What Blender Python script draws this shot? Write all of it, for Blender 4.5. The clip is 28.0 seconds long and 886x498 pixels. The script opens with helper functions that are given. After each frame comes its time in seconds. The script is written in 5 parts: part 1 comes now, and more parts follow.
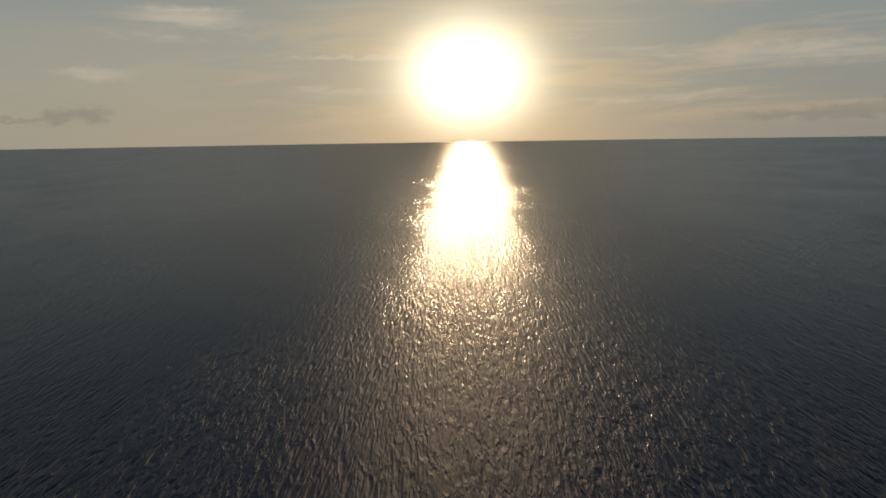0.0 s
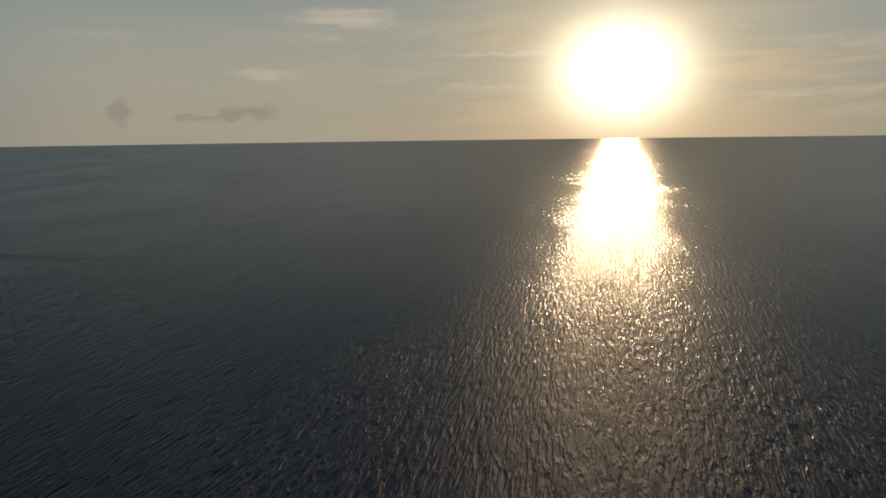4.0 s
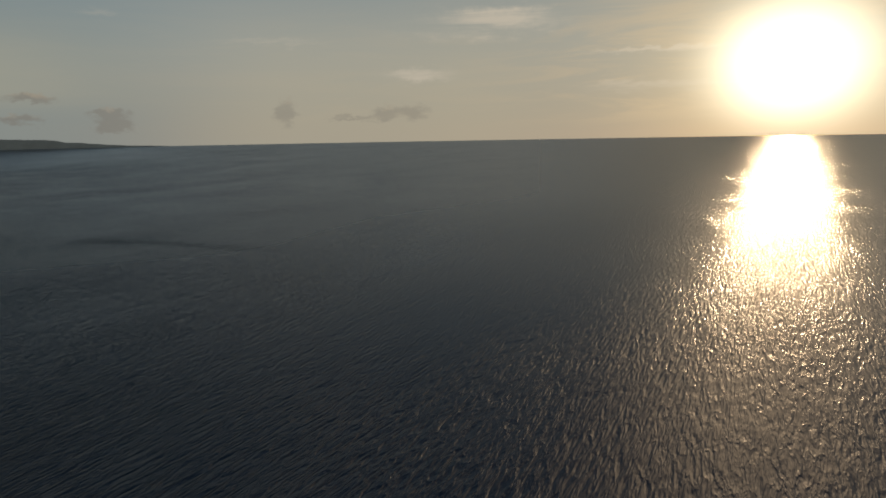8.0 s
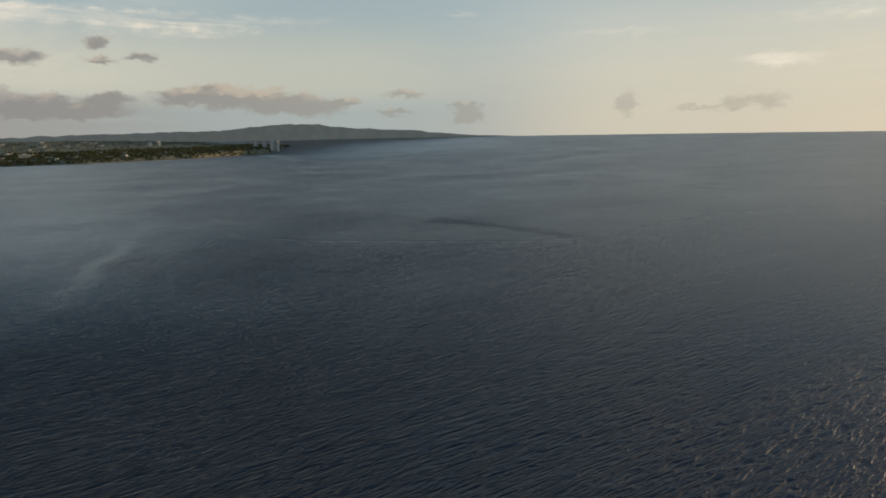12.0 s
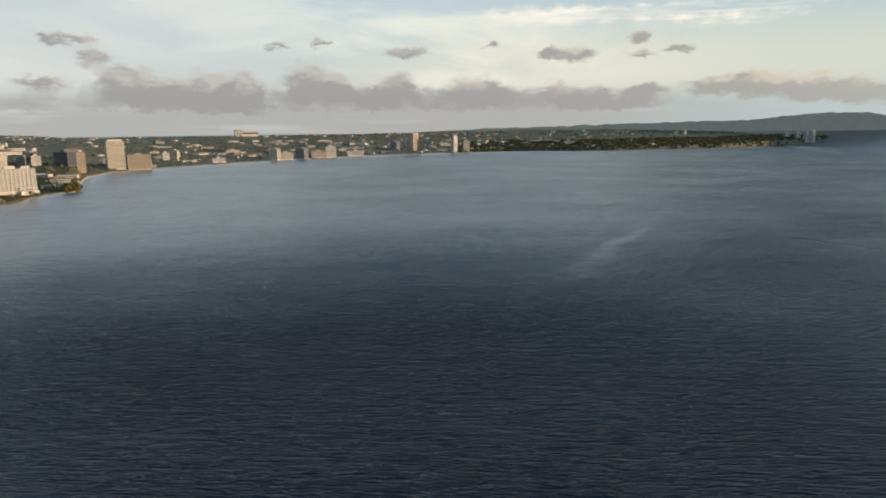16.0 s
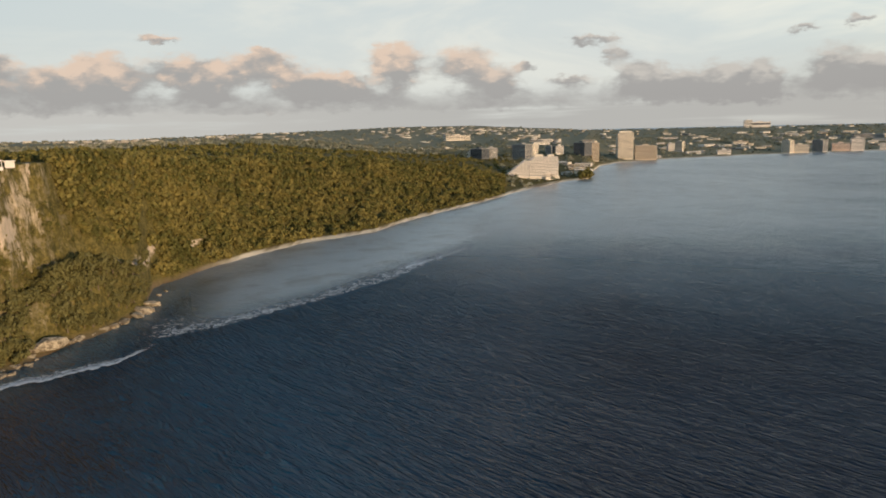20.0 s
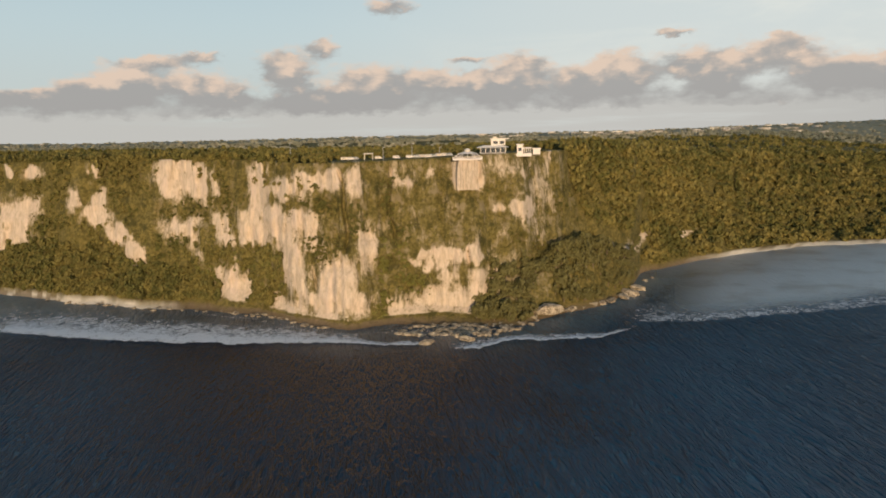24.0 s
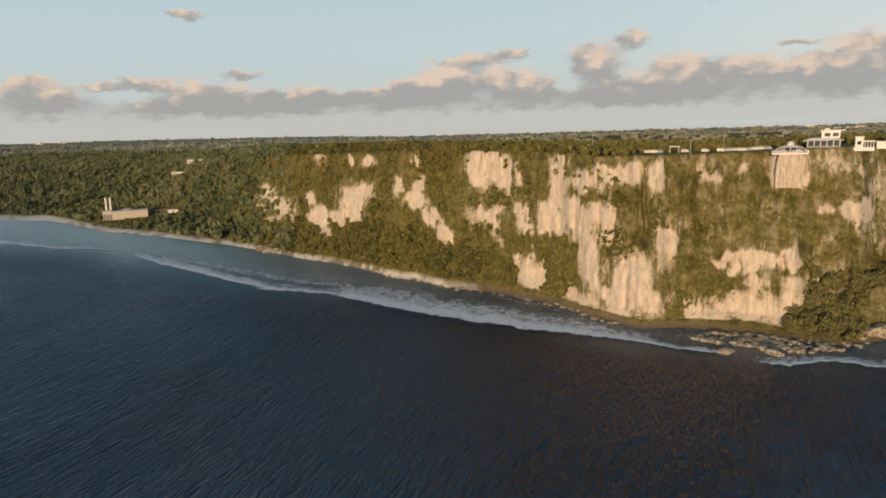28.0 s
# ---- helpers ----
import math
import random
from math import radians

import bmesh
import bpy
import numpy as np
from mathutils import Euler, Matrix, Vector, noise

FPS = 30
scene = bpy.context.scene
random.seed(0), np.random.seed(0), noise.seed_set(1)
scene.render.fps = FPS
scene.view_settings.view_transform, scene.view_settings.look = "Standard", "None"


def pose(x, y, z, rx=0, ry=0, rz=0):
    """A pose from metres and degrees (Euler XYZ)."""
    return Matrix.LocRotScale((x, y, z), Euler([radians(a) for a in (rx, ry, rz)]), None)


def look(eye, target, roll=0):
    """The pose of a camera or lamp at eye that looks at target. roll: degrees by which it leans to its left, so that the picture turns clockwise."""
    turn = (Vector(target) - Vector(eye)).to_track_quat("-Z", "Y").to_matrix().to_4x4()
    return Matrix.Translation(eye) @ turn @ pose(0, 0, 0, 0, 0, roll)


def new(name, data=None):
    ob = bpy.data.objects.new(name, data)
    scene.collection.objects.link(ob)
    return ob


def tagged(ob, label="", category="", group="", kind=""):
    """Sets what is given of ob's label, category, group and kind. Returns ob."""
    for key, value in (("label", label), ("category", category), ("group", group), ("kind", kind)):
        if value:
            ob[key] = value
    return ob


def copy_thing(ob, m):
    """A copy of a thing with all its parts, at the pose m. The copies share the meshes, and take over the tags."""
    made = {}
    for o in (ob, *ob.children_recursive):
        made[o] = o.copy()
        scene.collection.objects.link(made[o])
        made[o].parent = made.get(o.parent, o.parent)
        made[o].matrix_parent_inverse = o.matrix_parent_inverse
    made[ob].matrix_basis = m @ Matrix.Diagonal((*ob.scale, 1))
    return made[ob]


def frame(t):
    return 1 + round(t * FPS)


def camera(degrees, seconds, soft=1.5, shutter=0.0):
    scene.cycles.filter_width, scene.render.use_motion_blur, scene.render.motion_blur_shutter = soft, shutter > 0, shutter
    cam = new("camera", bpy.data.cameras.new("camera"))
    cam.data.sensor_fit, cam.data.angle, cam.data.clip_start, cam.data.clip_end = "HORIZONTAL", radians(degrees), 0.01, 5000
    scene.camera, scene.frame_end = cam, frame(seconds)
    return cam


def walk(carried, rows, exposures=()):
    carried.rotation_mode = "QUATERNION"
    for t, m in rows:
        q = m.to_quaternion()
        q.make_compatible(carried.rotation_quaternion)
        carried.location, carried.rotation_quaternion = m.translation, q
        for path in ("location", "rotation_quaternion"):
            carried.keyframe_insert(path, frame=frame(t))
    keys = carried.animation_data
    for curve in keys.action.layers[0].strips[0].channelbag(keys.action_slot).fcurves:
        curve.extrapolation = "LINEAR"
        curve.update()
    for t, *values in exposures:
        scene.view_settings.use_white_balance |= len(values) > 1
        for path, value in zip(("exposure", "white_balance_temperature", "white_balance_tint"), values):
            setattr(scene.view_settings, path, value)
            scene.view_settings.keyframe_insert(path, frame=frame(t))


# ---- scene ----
cam = camera(65.95, 28.0, soft=1.8)
EYE = (0.0, 0.0, 118.0)
# seconds, heading, tilt and lean in degrees: the drone hovers and turns to its left
TURN = [
    (0, 0.04, -9.24, -0.88), (0.5, 1.74, -9.27, -0.90), (1, 3.31, -9.29, -0.90), (1.5, 5.13, -9.31, -0.89),
    (2, 6.97, -9.35, -0.85), (2.5, 8.25, -9.37, -0.81), (3, 9.59, -9.39, -0.79), (3.5, 10.86, -9.39, -0.78),
    (5.5, 16.41, -9.39, -0.74), (6, 17.99, -9.40, -0.78), (6.5, 19.41, -9.40, -0.83), (7, 20.91, -9.41, -0.88),
    (7.5, 22.70, -9.41, -0.95), (8, 24.40, -9.34, -1.01), (8.5, 26.51, -9.31, -1.05), (9, 29.69, -9.32, -1.08),
    (9.5, 32.90, -9.30, -1.07), (10, 36.11, -9.28, -1.01), (10.5, 39.30, -9.16, -0.93), (11, 42.67, -9.24, -0.88),
    (11.5, 46.46, -9.40, -0.87), (12, 51.84, -9.67, -0.87), (12.5, 57.55, -9.65, -0.87), (14.5, 78.35, -9.87, -0.47),
    (15, 83.42, -9.92, -0.50), (15.5, 88.50, -9.97, -0.57), (16, 93.42, -10.00, -0.61), (16.5, 98.42, -10.02, -0.67),
    (17, 103.52, -10.06, -0.79), (17.5, 108.64, -10.10, -0.93), (18, 113.70, -10.09, -1.04), (18.5, 118.72, -10.06, -1.11),
    (19, 123.70, -10.05, -1.18), (19.5, 128.73, -10.03, -1.26), (20, 133.75, -10.01, -1.35), (20.5, 138.80, -9.99, -1.40),
    (21, 143.82, -10.01, -1.44), (21.5, 148.83, -9.99, -1.47), (23.5, 168.73, -9.77, -1.34), (24, 173.72, -9.76, -1.38),
    (24.5, 178.32, -9.75, -1.42), (25, 180.53, -9.78, -1.45), (25.5, 183.36, -9.78, -1.49), (26, 186.49, -9.77, -1.53),
    (26.5, 189.54, -9.78, -1.58), (27, 192.62, -9.76, -1.63), (27.5, 195.64, -9.72, -1.66), (28, 198.48, -9.72, -1.68),
]
walk(cam, [(t, pose(*EYE, 90 + tilt, 0, heading) @ pose(0, 0, 0, 0, 0, lean)) for t, heading, tilt, lean in TURN],
     exposures=[(0, -1.0, 6900, 10), (7, -0.95, 6900, 10), (9, -0.8, 6900, 10), (11, -0.28, 6700, 10), (12.5, -0.1, 6600, 10), (14.5, 0.22, 6500, 10), (17, 0.27, 6500, 10), (20, 0.33, 6650, 10), (28, 0.33, 6620, 10)])

# ---- sun and sky ----
# headings are degrees turned left from +Y
SUN_AZ, SUN_EL = -2.3, 4.95


def direction(az, el):
    a, e = radians(az), radians(el)
    return Vector((-math.sin(a) * math.cos(e), math.cos(a) * math.cos(e), math.sin(e)))


SUN = direction(SUN_AZ, SUN_EL)
sun = new("sun", bpy.data.lights.new("sun", "SUN"))
sun.data.energy, sun.data.angle, sun.data.color = 3.0, radians(0.53), (1.0, 0.72, 0.45)
sun.matrix_world = look(SUN * 300, (0, 0, 0))


class Graph:
    """A short way to write node trees."""

    def __init__(self, tree):
        self.tree = tree
        tree.nodes.clear()

    def node(self, kind, inputs=(), **props):
        n = self.tree.nodes.new(kind)
        for k, v in props.items():
            setattr(n, k, v)
        for k, v in (inputs.items() if isinstance(inputs, dict) else enumerate(inputs)):
            if v is None:
                continue
            if isinstance(v, bpy.types.NodeSocket):
                self.tree.links.new(v, n.inputs[k])
            else:
                n.inputs[k].default_value = v
        return n

    def math(self, op, a, b=None, c=None, clamp=False):
        return self.node("ShaderNodeMath", [a, b, c], operation=op, use_clamp=clamp).outputs[0]

    def add(self, a, b): return self.math("ADD", a, b)
    def sub(self, a, b): return self.math("SUBTRACT", a, b)
    def mul(self, a, b): return self.math("MULTIPLY", a, b)

    def add_vec(self, a, b):
        return self.node("ShaderNodeVectorMath", [a, b], operation="ADD").outputs[0]

    def step(self, v, lo, hi, to0=0.0, to1=1.0):
        return self.node("ShaderNodeMapRange", [v, lo, hi, to0, to1], interpolation_type="SMOOTHSTEP").outputs[0]

    def ramp(self, v, lo, hi, to0=0.0, to1=1.0):
        return self.node("ShaderNodeMapRange", [v, lo, hi, to0, to1]).outputs[0]

    def mix(self, f, a, b, blend="MIX"):
        n = self.node("ShaderNodeMix", data_type="RGBA", blend_type=blend)
        for k, v in ((0, f), (6, a), (7, b)):
            if isinstance(v, bpy.types.NodeSocket):
                self.tree.links.new(v, n.inputs[k])
            else:
                n.inputs[k].default_value = (*v, 1) if isinstance(v, tuple) and len(v) == 3 else v
        return n.outputs[2]

    def noise(self, vec, scale, detail=3.0, rough=0.55, dist=0.0):
        n = self.node("ShaderNodeTexNoise", noise_dimensions="3D")
        n.inputs["Scale"].default_value, n.inputs["Detail"].default_value = scale, detail
        n.inputs["Roughness"].default_value, n.inputs["Distortion"].default_value = rough, dist
        if vec is not None:
            self.tree.links.new(vec, n.inputs["Vector"])
        return n.outputs[0]

    def mapping(self, vec, loc=(0, 0, 0), rot=(0, 0, 0), scale=(1, 1, 1)):
        n = self.node("ShaderNodeMapping", vector_type="POINT")
        n.inputs["Location"].default_value, n.inputs["Rotation"].default_value, n.inputs["Scale"].default_value = loc, rot, scale
        self.tree.links.new(vec, n.inputs["Vector"])
        return n.outputs[0]

    def xyz(self, x, y, z):
        return self.node("ShaderNodeCombineXYZ", [x, y, z]).outputs[0]

    def split(self, v):
        return self.node("ShaderNodeSeparateXYZ", [v]).outputs


world = bpy.data.worlds.new("sky")
scene.world = world
world.use_nodes = True
g = Graph(world.node_tree)
sky = g.node("ShaderNodeTexSky", sky_type="NISHITA", sun_disc=False, sun_elevation=radians(SUN_EL), sun_rotation=radians(-SUN_AZ),
             altitude=100.0, air_density=1.0, dust_density=0.6, ozone_density=2.0).outputs[0]
ray = g.node("ShaderNodeTexCoord").outputs["Generated"]
rx, ry, rz = g.split(g.mapping(ray, rot=(0, 0, radians(-100))))
AZ = g.add(g.mul(g.math("ARCTAN2", g.mul(rx, -1.0), ry), 180 / math.pi), 100.0)
EL = g.mul(g.math("ARCSINE", rz), 180 / math.pi)
near = g.node("ShaderNodeVectorMath", [ray, tuple(SUN)], operation="DOT_PRODUCT").outputs["Value"]
OFF = g.mul(g.math("ARCCOSINE", g.math("MINIMUM", near, 1.0)), 180 / math.pi)
side, up = g.mul(g.sub(AZ, SUN_AZ), 0.8), g.sub(EL, SUN_EL)
WIDE = g.math("SQRT", g.add(g.mul(side, side), g.mul(up, up)))


def falls(v, width, power=1.0):
    k = g.mul(v, 1.0 / width)
    if power != 1.0:
        k = g.math("POWER", k, power)
    return g.math("EXPONENT", g.mul(k, -1.0))


# clear sky: hazy and pale low down, bluer above, warm towards the sun
EL0 = g.math("MAXIMUM", EL, 0.0)
WARM = falls(OFF, 11.0)
tone = g.mix(g.step(EL0, 0, 9), (0.60, 0.60, 0.56), (0.56, 0.65, 0.67))
tone = g.mix(g.mul(g.mul(g.step(AZ, 38, 58), g.step(AZ, 92, 70)), 0.6), tone, (0.44, 0.55, 0.57))
tone = g.mix(g.mul(g.mul(g.step(AZ, 8, 24), g.step(AZ, 52, 36)), g.step(EL0, 14, 4, 0.1, 0.45)), tone, (1.02, 0.93, 0.70))
tone = g.mix(g.step(EL0, 6, 20), tone, (0.36, 0.52, 0.63))
tone = g.mix(g.step(EL0, 12, 38), tone, (0.09, 0.15, 0.24))
tone = g.mix(g.mul(WARM, g.step(EL0, 30, 2)), tone, (0.98, 0.80, 0.53))
tone = g.mix(0.93, g.mix(1.0, sky, (0.10, 0.10, 0.10), "MULTIPLY"), tone)

# slow warp, for ragged cloud edges
flat = g.xyz(g.mul(AZ, 0.1), g.mul(EL, 0.2), 0.0)
wa = g.mul(g.sub(g.noise(flat, 7.0, 4, 0.58), 0.5), 2.6)
we = g.mul(g.sub(g.noise(g.mapping(flat, loc=(7, 3, 2)), 7.0, 4, 0.58), 0.5), 1.7)
WA, WE = g.add(AZ, wa), g.add(EL, we)


def puff(az, el, w, h, amp=1.0, a=None, e=None):
    """A soft spot of cloud at a heading and an elevation."""
    p = g.math("MULTIPLY_ADD", a or WA, 1 / w, -az / w)
    q = g.math("MULTIPLY_ADD", e or WE, 1 / h, -el / h)
    r = g.math("MULTIPLY_ADD", p, p, g.mul(q, q))
    return g.mul(g.math("EXPONENT", g.mul(r, -1.0)), amp)


def total(spots):
    t = spots[0]
    for s in spots[1:]:
        t = g.add(t, s)
    return t


# high thin cloud: streaks near the sun and a veil over the bay
streak = g.noise(g.xyz(g.mul(AZ, 0.065), g.add(g.mul(EL, 0.62), g.mul(AZ, 0.014)), 0.4), 1.0, 6, 0.62, 0.8)
bands = g.mul(g.step(streak, 0.44, 0.64), g.mul(g.mul(falls(OFF, 34.0), g.step(AZ, 24, 4, 0.25, 1.3)), g.mul(g.step(EL, 0.3, 2), g.step(EL, 14, 6))))
wisps = total([puff(21.0, 8.8, 6.5, 1.2), puff(19.0, 9.4, 3.2, 0.9, 1.0), puff(26.5, 5.0, 3.0, 0.6), puff(38, 7.6, 5, 0.4, 0.5),
               puff(71, 8.3, 5, 0.9, 0.6), puff(50, 9.2, 1.6, 0.5, 0.4), puff(70, 8.7, 8, 0.5, 0.9), puff(84, 8.6, 9, 0.8, 0.8),
               puff(7.5, 6.4, 5.5, 0.28, 1.0), puff(7, 3.7, 7, 0.6, 0.9), puff(-10.7, 7.6, 1.2, 0.3, 1.0), puff(-15, 6.6, 5, 0.4, 0.7),
               puff(-28, 5.8, 10, 1.0, 0.9), puff(-17, 3.0, 9, 0.5, 0.7)])
wisps = g.step(g.mul(wisps, g.sub(g.mul(streak, 3.0), 0.75)), 0.1, 1.15)
veil = g.noise(g.xyz(g.mul(AZ, 0.05), g.mul(EL, 0.16), 3.1), 1.0, 5, 0.6, 0.6)
veil = g.mul(g.step(veil, 0.40, 0.62), g.mul(g.mul(g.step(AZ, 62, 95), g.step(AZ, 185, 140)), g.mul(g.step(EL, 1.5, 5), g.step(EL, 22, 9))))
tone = g.mix(g.mul(bands, 0.6), tone, (1.15, 0.90, 0.60))
tone = g.mix(g.mul(wisps, 0.8), tone, (1.10, 1.0, 0.84))
tone = g.mix(g.mul(veil, 0.7), tone, (0.88, 0.86, 0.74))
tone = g.mix(g.mul(g.mul(g.step(AZ, 40, 60), g.step(AZ, 112, 84)), g.mul(g.mul(g.step(EL, 1.5, 4), g.step(EL, 10, 5)), 0.35)), tone, (0.93, 0.84, 0.60))
tone = g.mix(g.mul(g.mul(g.step(AZ, 98, 122), g.step(AZ, 190, 160)), g.step(EL, 16, 9, 0.0, 0.6)), tone, (0.62, 0.645, 0.63))
tone = g.mix(g.mul(g.step(AZ, 125, 215, 0.1, 1.0), 0.30), tone, (0.26, 0.39, 0.45))

# low cumulus: a belt over the land, lone heaps towards the sea
HEAPS = []


def cumulus(az, el, w, h, amp=1.0):
    """One rounded heap: its density, and the same weighted by the height within the heap."""
    w, h = w * 1.06, h * 1.15
    p = g.math("MULTIPLY_ADD", WA, 1 / w, -az / w)
    q = g.math("MULTIPLY_ADD", WE, 1 / h, -el / h)
    d = g.math("EXPONENT", g.math("MULTIPLY_ADD", p, g.mul(p, -1.0), g.mul(g.mul(q, q), -1.0)))
    d = g.mul(d, amp) if amp != 1.0 else d
    HEAPS.append((d, g.mul(d, q)))


cumulus(-27, 1.3, 6, 0.45, 0.8); cumulus(-34, 1.8, 4, 0.5, 0.8); cumulus(29.0, 2.0, 1.0, 0.55); cumulus(26.6, 2.05, 1.3, 0.6)
cumulus(31.9, 1.6, 2.0, 0.2, 0.8); cumulus(37.0, 2.1, 0.9, 0.9); cumulus(50, 2.1, 1.1, 0.3); cumulus(49.6, 1.0, 1.3, 0.35)
cumulus(49.5, 1.4, 1.5, 0.38); cumulus(49.9, 2.2, 1.3, 0.26); cumulus(54.7, 3.2, 1.7, 0.35); cumulus(55.4, 1.7, 1.3, 0.36)
cumulus(59.4, 2.6, 1.1, 0.28); cumulus(62.8, 2.1, 2.8, 0.66); cumulus(65.8, 2.8, 3.3, 0.76); cumulus(69.6, 3.1, 1.7, 0.86)
cumulus(72.5, 3.1, 1.5, 0.58); cumulus(74.8, 5.9, 1.4, 0.38); cumulus(77.1, 3.0, 1.5, 0.44); cumulus(77.6, 6.9, 0.9, 0.52)
cumulus(77.6, 5.5, 1.0, 0.33); cumulus(79.5, 1.9, 3.0, 0.59); cumulus(81.1, 2.5, 1.0, 0.78); cumulus(82.4, 5.7, 1.6, 0.57)
cumulus(83.6, 2.6, 1.2, 0.88); cumulus(84.7, 6.0, 1.0, 0.42); cumulus(89.4, 6.6, 0.7, 0.37); cumulus(90.4, 3.0, 2.9, 1.05)
cumulus(96.3, 6.1, 2.0, 0.41); cumulus(96.9, 3.8, 1.3, 0.78); cumulus(98.8, 2.8, 2.4, 0.74); cumulus(101.8, 3.6, 0.9, 0.72)
cumulus(103.1, 6.8, 0.8, 0.26); cumulus(104.4, 3.9, 2.0, 1.31); cumulus(106.4, 6.5, 1.0, 0.29); cumulus(108.7, 3.0, 0.9, 1.36)
cumulus(110.6, 2.8, 1.6, 1.04); cumulus(111.6, 3.2, 2.2, 1.07); cumulus(115.5, 3.0, 3.0, 0.87); cumulus(117.8, 4.0, 2.0, 0.77)
cumulus(119.8, 5.5, 1.2, 0.52); cumulus(120.3, 6.7, 1.0, 0.33); cumulus(122.4, 6.6, 1.1, 0.37); cumulus(123.2, 3.6, 1.5, 0.43)
cumulus(126.7, 4.8, 0.9, 0.37); cumulus(129.0, 3.6, 1.9, 0.93); cumulus(131.8, 5.1, 2.7, 1.36); cumulus(137.1, 4.4, 1.5, 1.32)
cumulus(137.5, 5.8, 1.9, 0.95); cumulus(141.4, 3.7, 2.0, 0.87); cumulus(144.1, 3.5, 3.0, 0.87); cumulus(147.7, 5.9, 1.2, 0.66)
cumulus(147.8, 5.0, 3.0, 1.05); cumulus(151.9, 3.6, 2.0, 0.96); cumulus(153.7, 4.8, 2.9, 1.04); cumulus(155.3, 7.1, 1.4, 0.28)
cumulus(159.0, 3.8, 2.8, 0.93); cumulus(159.3, 4.9, 1.6, 1.15); cumulus(162.4, 3.8, 2.2, 1.14); cumulus(167.0, 5.2, 1.9, 1.10)
cumulus(167.6, 3.8, 2.5, 1.11); cumulus(170.9, 3.8, 2.0, 0.95); cumulus(171.4, 5.7, 1.4, 0.25); cumulus(174.7, 4.1, 2.2, 1.03)
cumulus(177.5, 9.9, 1.9, 0.68); cumulus(179.5, 4.3, 2.7, 1.20); cumulus(181.0, 3.0, 3.4, 0.87); cumulus(183.0, 6.8, 1.3, 0.65)
cumulus(184.6, 2.6, 1.9, 0.58); cumulus(185.8, 4.4, 1.7, 0.94); cumulus(186.2, 5.7, 1.9, 1.02); cumulus(190.7, 3.2, 1.8, 0.84)
cumulus(192.5, 6.1, 1.8, 0.45); cumulus(193.5, 4.0, 3.1, 0.91); cumulus(196.2, 5.6, 2.3, 0.44); cumulus(197.9, 4.0, 2.9, 0.97)
cumulus(200.5, 3.4, 2.4, 0.78); cumulus(204.1, 3.0, 2.2, 0.59); cumulus(208.8, 3.2, 2.4, 0.67); cumulus(212.0, 2.8, 2.8, 0.76)
cumulus(214.0, 4.9, 1.6, 0.32); cumulus(217.0, 3.5, 2.9, 0.83); cumulus(218.1, 9.3, 1.7, 0.35); cumulus(218.3, 2.5, 2.7, 0.46)
cumulus(221.4, 4.2, 2.1, 0.53); cumulus(224.3, 4.0, 1.0, 0.26); cumulus(227.8, 3.2, 2.6, 0.76); cumulus(228.7, 4.1, 1.7, 0.67)
FIELD, LEVEL = total([d for d, q in HEAPS]), total([q for d, q in HEAPS])
LEVEL = g.math("DIVIDE", LEVEL, g.math("MAXIMUM", FIELD, 0.05))
curl = g.noise(g.xyz(g.mul(AZ, 0.36), g.mul(EL, 0.66), 5.5), 1.5, 5, 0.55)
lump = g.node("ShaderNodeTexVoronoi", {"Vector": g.xyz(g.mul(WA, 0.5), g.mul(WE, 0.75), 1.7), "Scale": 1.6}, feature="SMOOTH_F1").outputs["Distance"]
# a ragged grey deck under the heaps of the land
deck = g.mul(g.mul(g.step(AZ, 66, 90, 0.0, 0.5), g.step(AZ, 230, 205, 0.75, 1.0)), g.mul(g.step(WE, 1.0, 1.8), g.step(WE, 3.6, 2.4)))
body = g.add(g.add(g.math("MINIMUM", FIELD, 1.3), deck), g.add(g.mul(g.sub(curl, 0.5), 0.75), g.mul(g.sub(0.42, lump), 0.22)))
CLOUD = g.mul(g.mul(g.step(body, 0.22, 0.86), g.step(AZ, 35, 75, 0.42, 0.95)), g.step(g.add(FIELD, deck), 0.06, 0.3))
lit = g.step(g.add(g.add(LEVEL, g.mul(g.sub(curl, 0.5), 2.4)), g.add(g.mul(g.sub(0.42, lump), 1.9), g.step(EL, 2.0, 4.2, -0.8, 0.1))), -0.45, 0.95)
sunny = g.mix(g.step(AZ, 60, 95), (0.64, 0.55, 0.44), (0.51, 0.485, 0.45))
sunny = g.mix(g.step(AZ, 118, 136), sunny, (0.66, 0.52, 0.42))
shade = g.mix(g.step(AZ, 40, 100), (0.42, 0.40, 0.36), (0.33, 0.325, 0.32))
heaps = g.mix(lit, shade, sunny)
# grey bank along the land's horizon
bank = g.mul(g.mul(g.step(EL, 3.5, 1.5), g.step(AZ, 60, 88)), g.step(g.noise(g.xyz(g.mul(AZ, 0.06), g.mul(EL, 0.9), 0.0), 1.0, 4), 0.2, 0.5))
tone = g.mix(g.mul(bank, 0.8), tone, g.mix(g.step(AZ, 128, 165), (0.375, 0.37, 0.36), (0.47, 0.46, 0.44)))
tone = g.mix(CLOUD, tone, heaps)
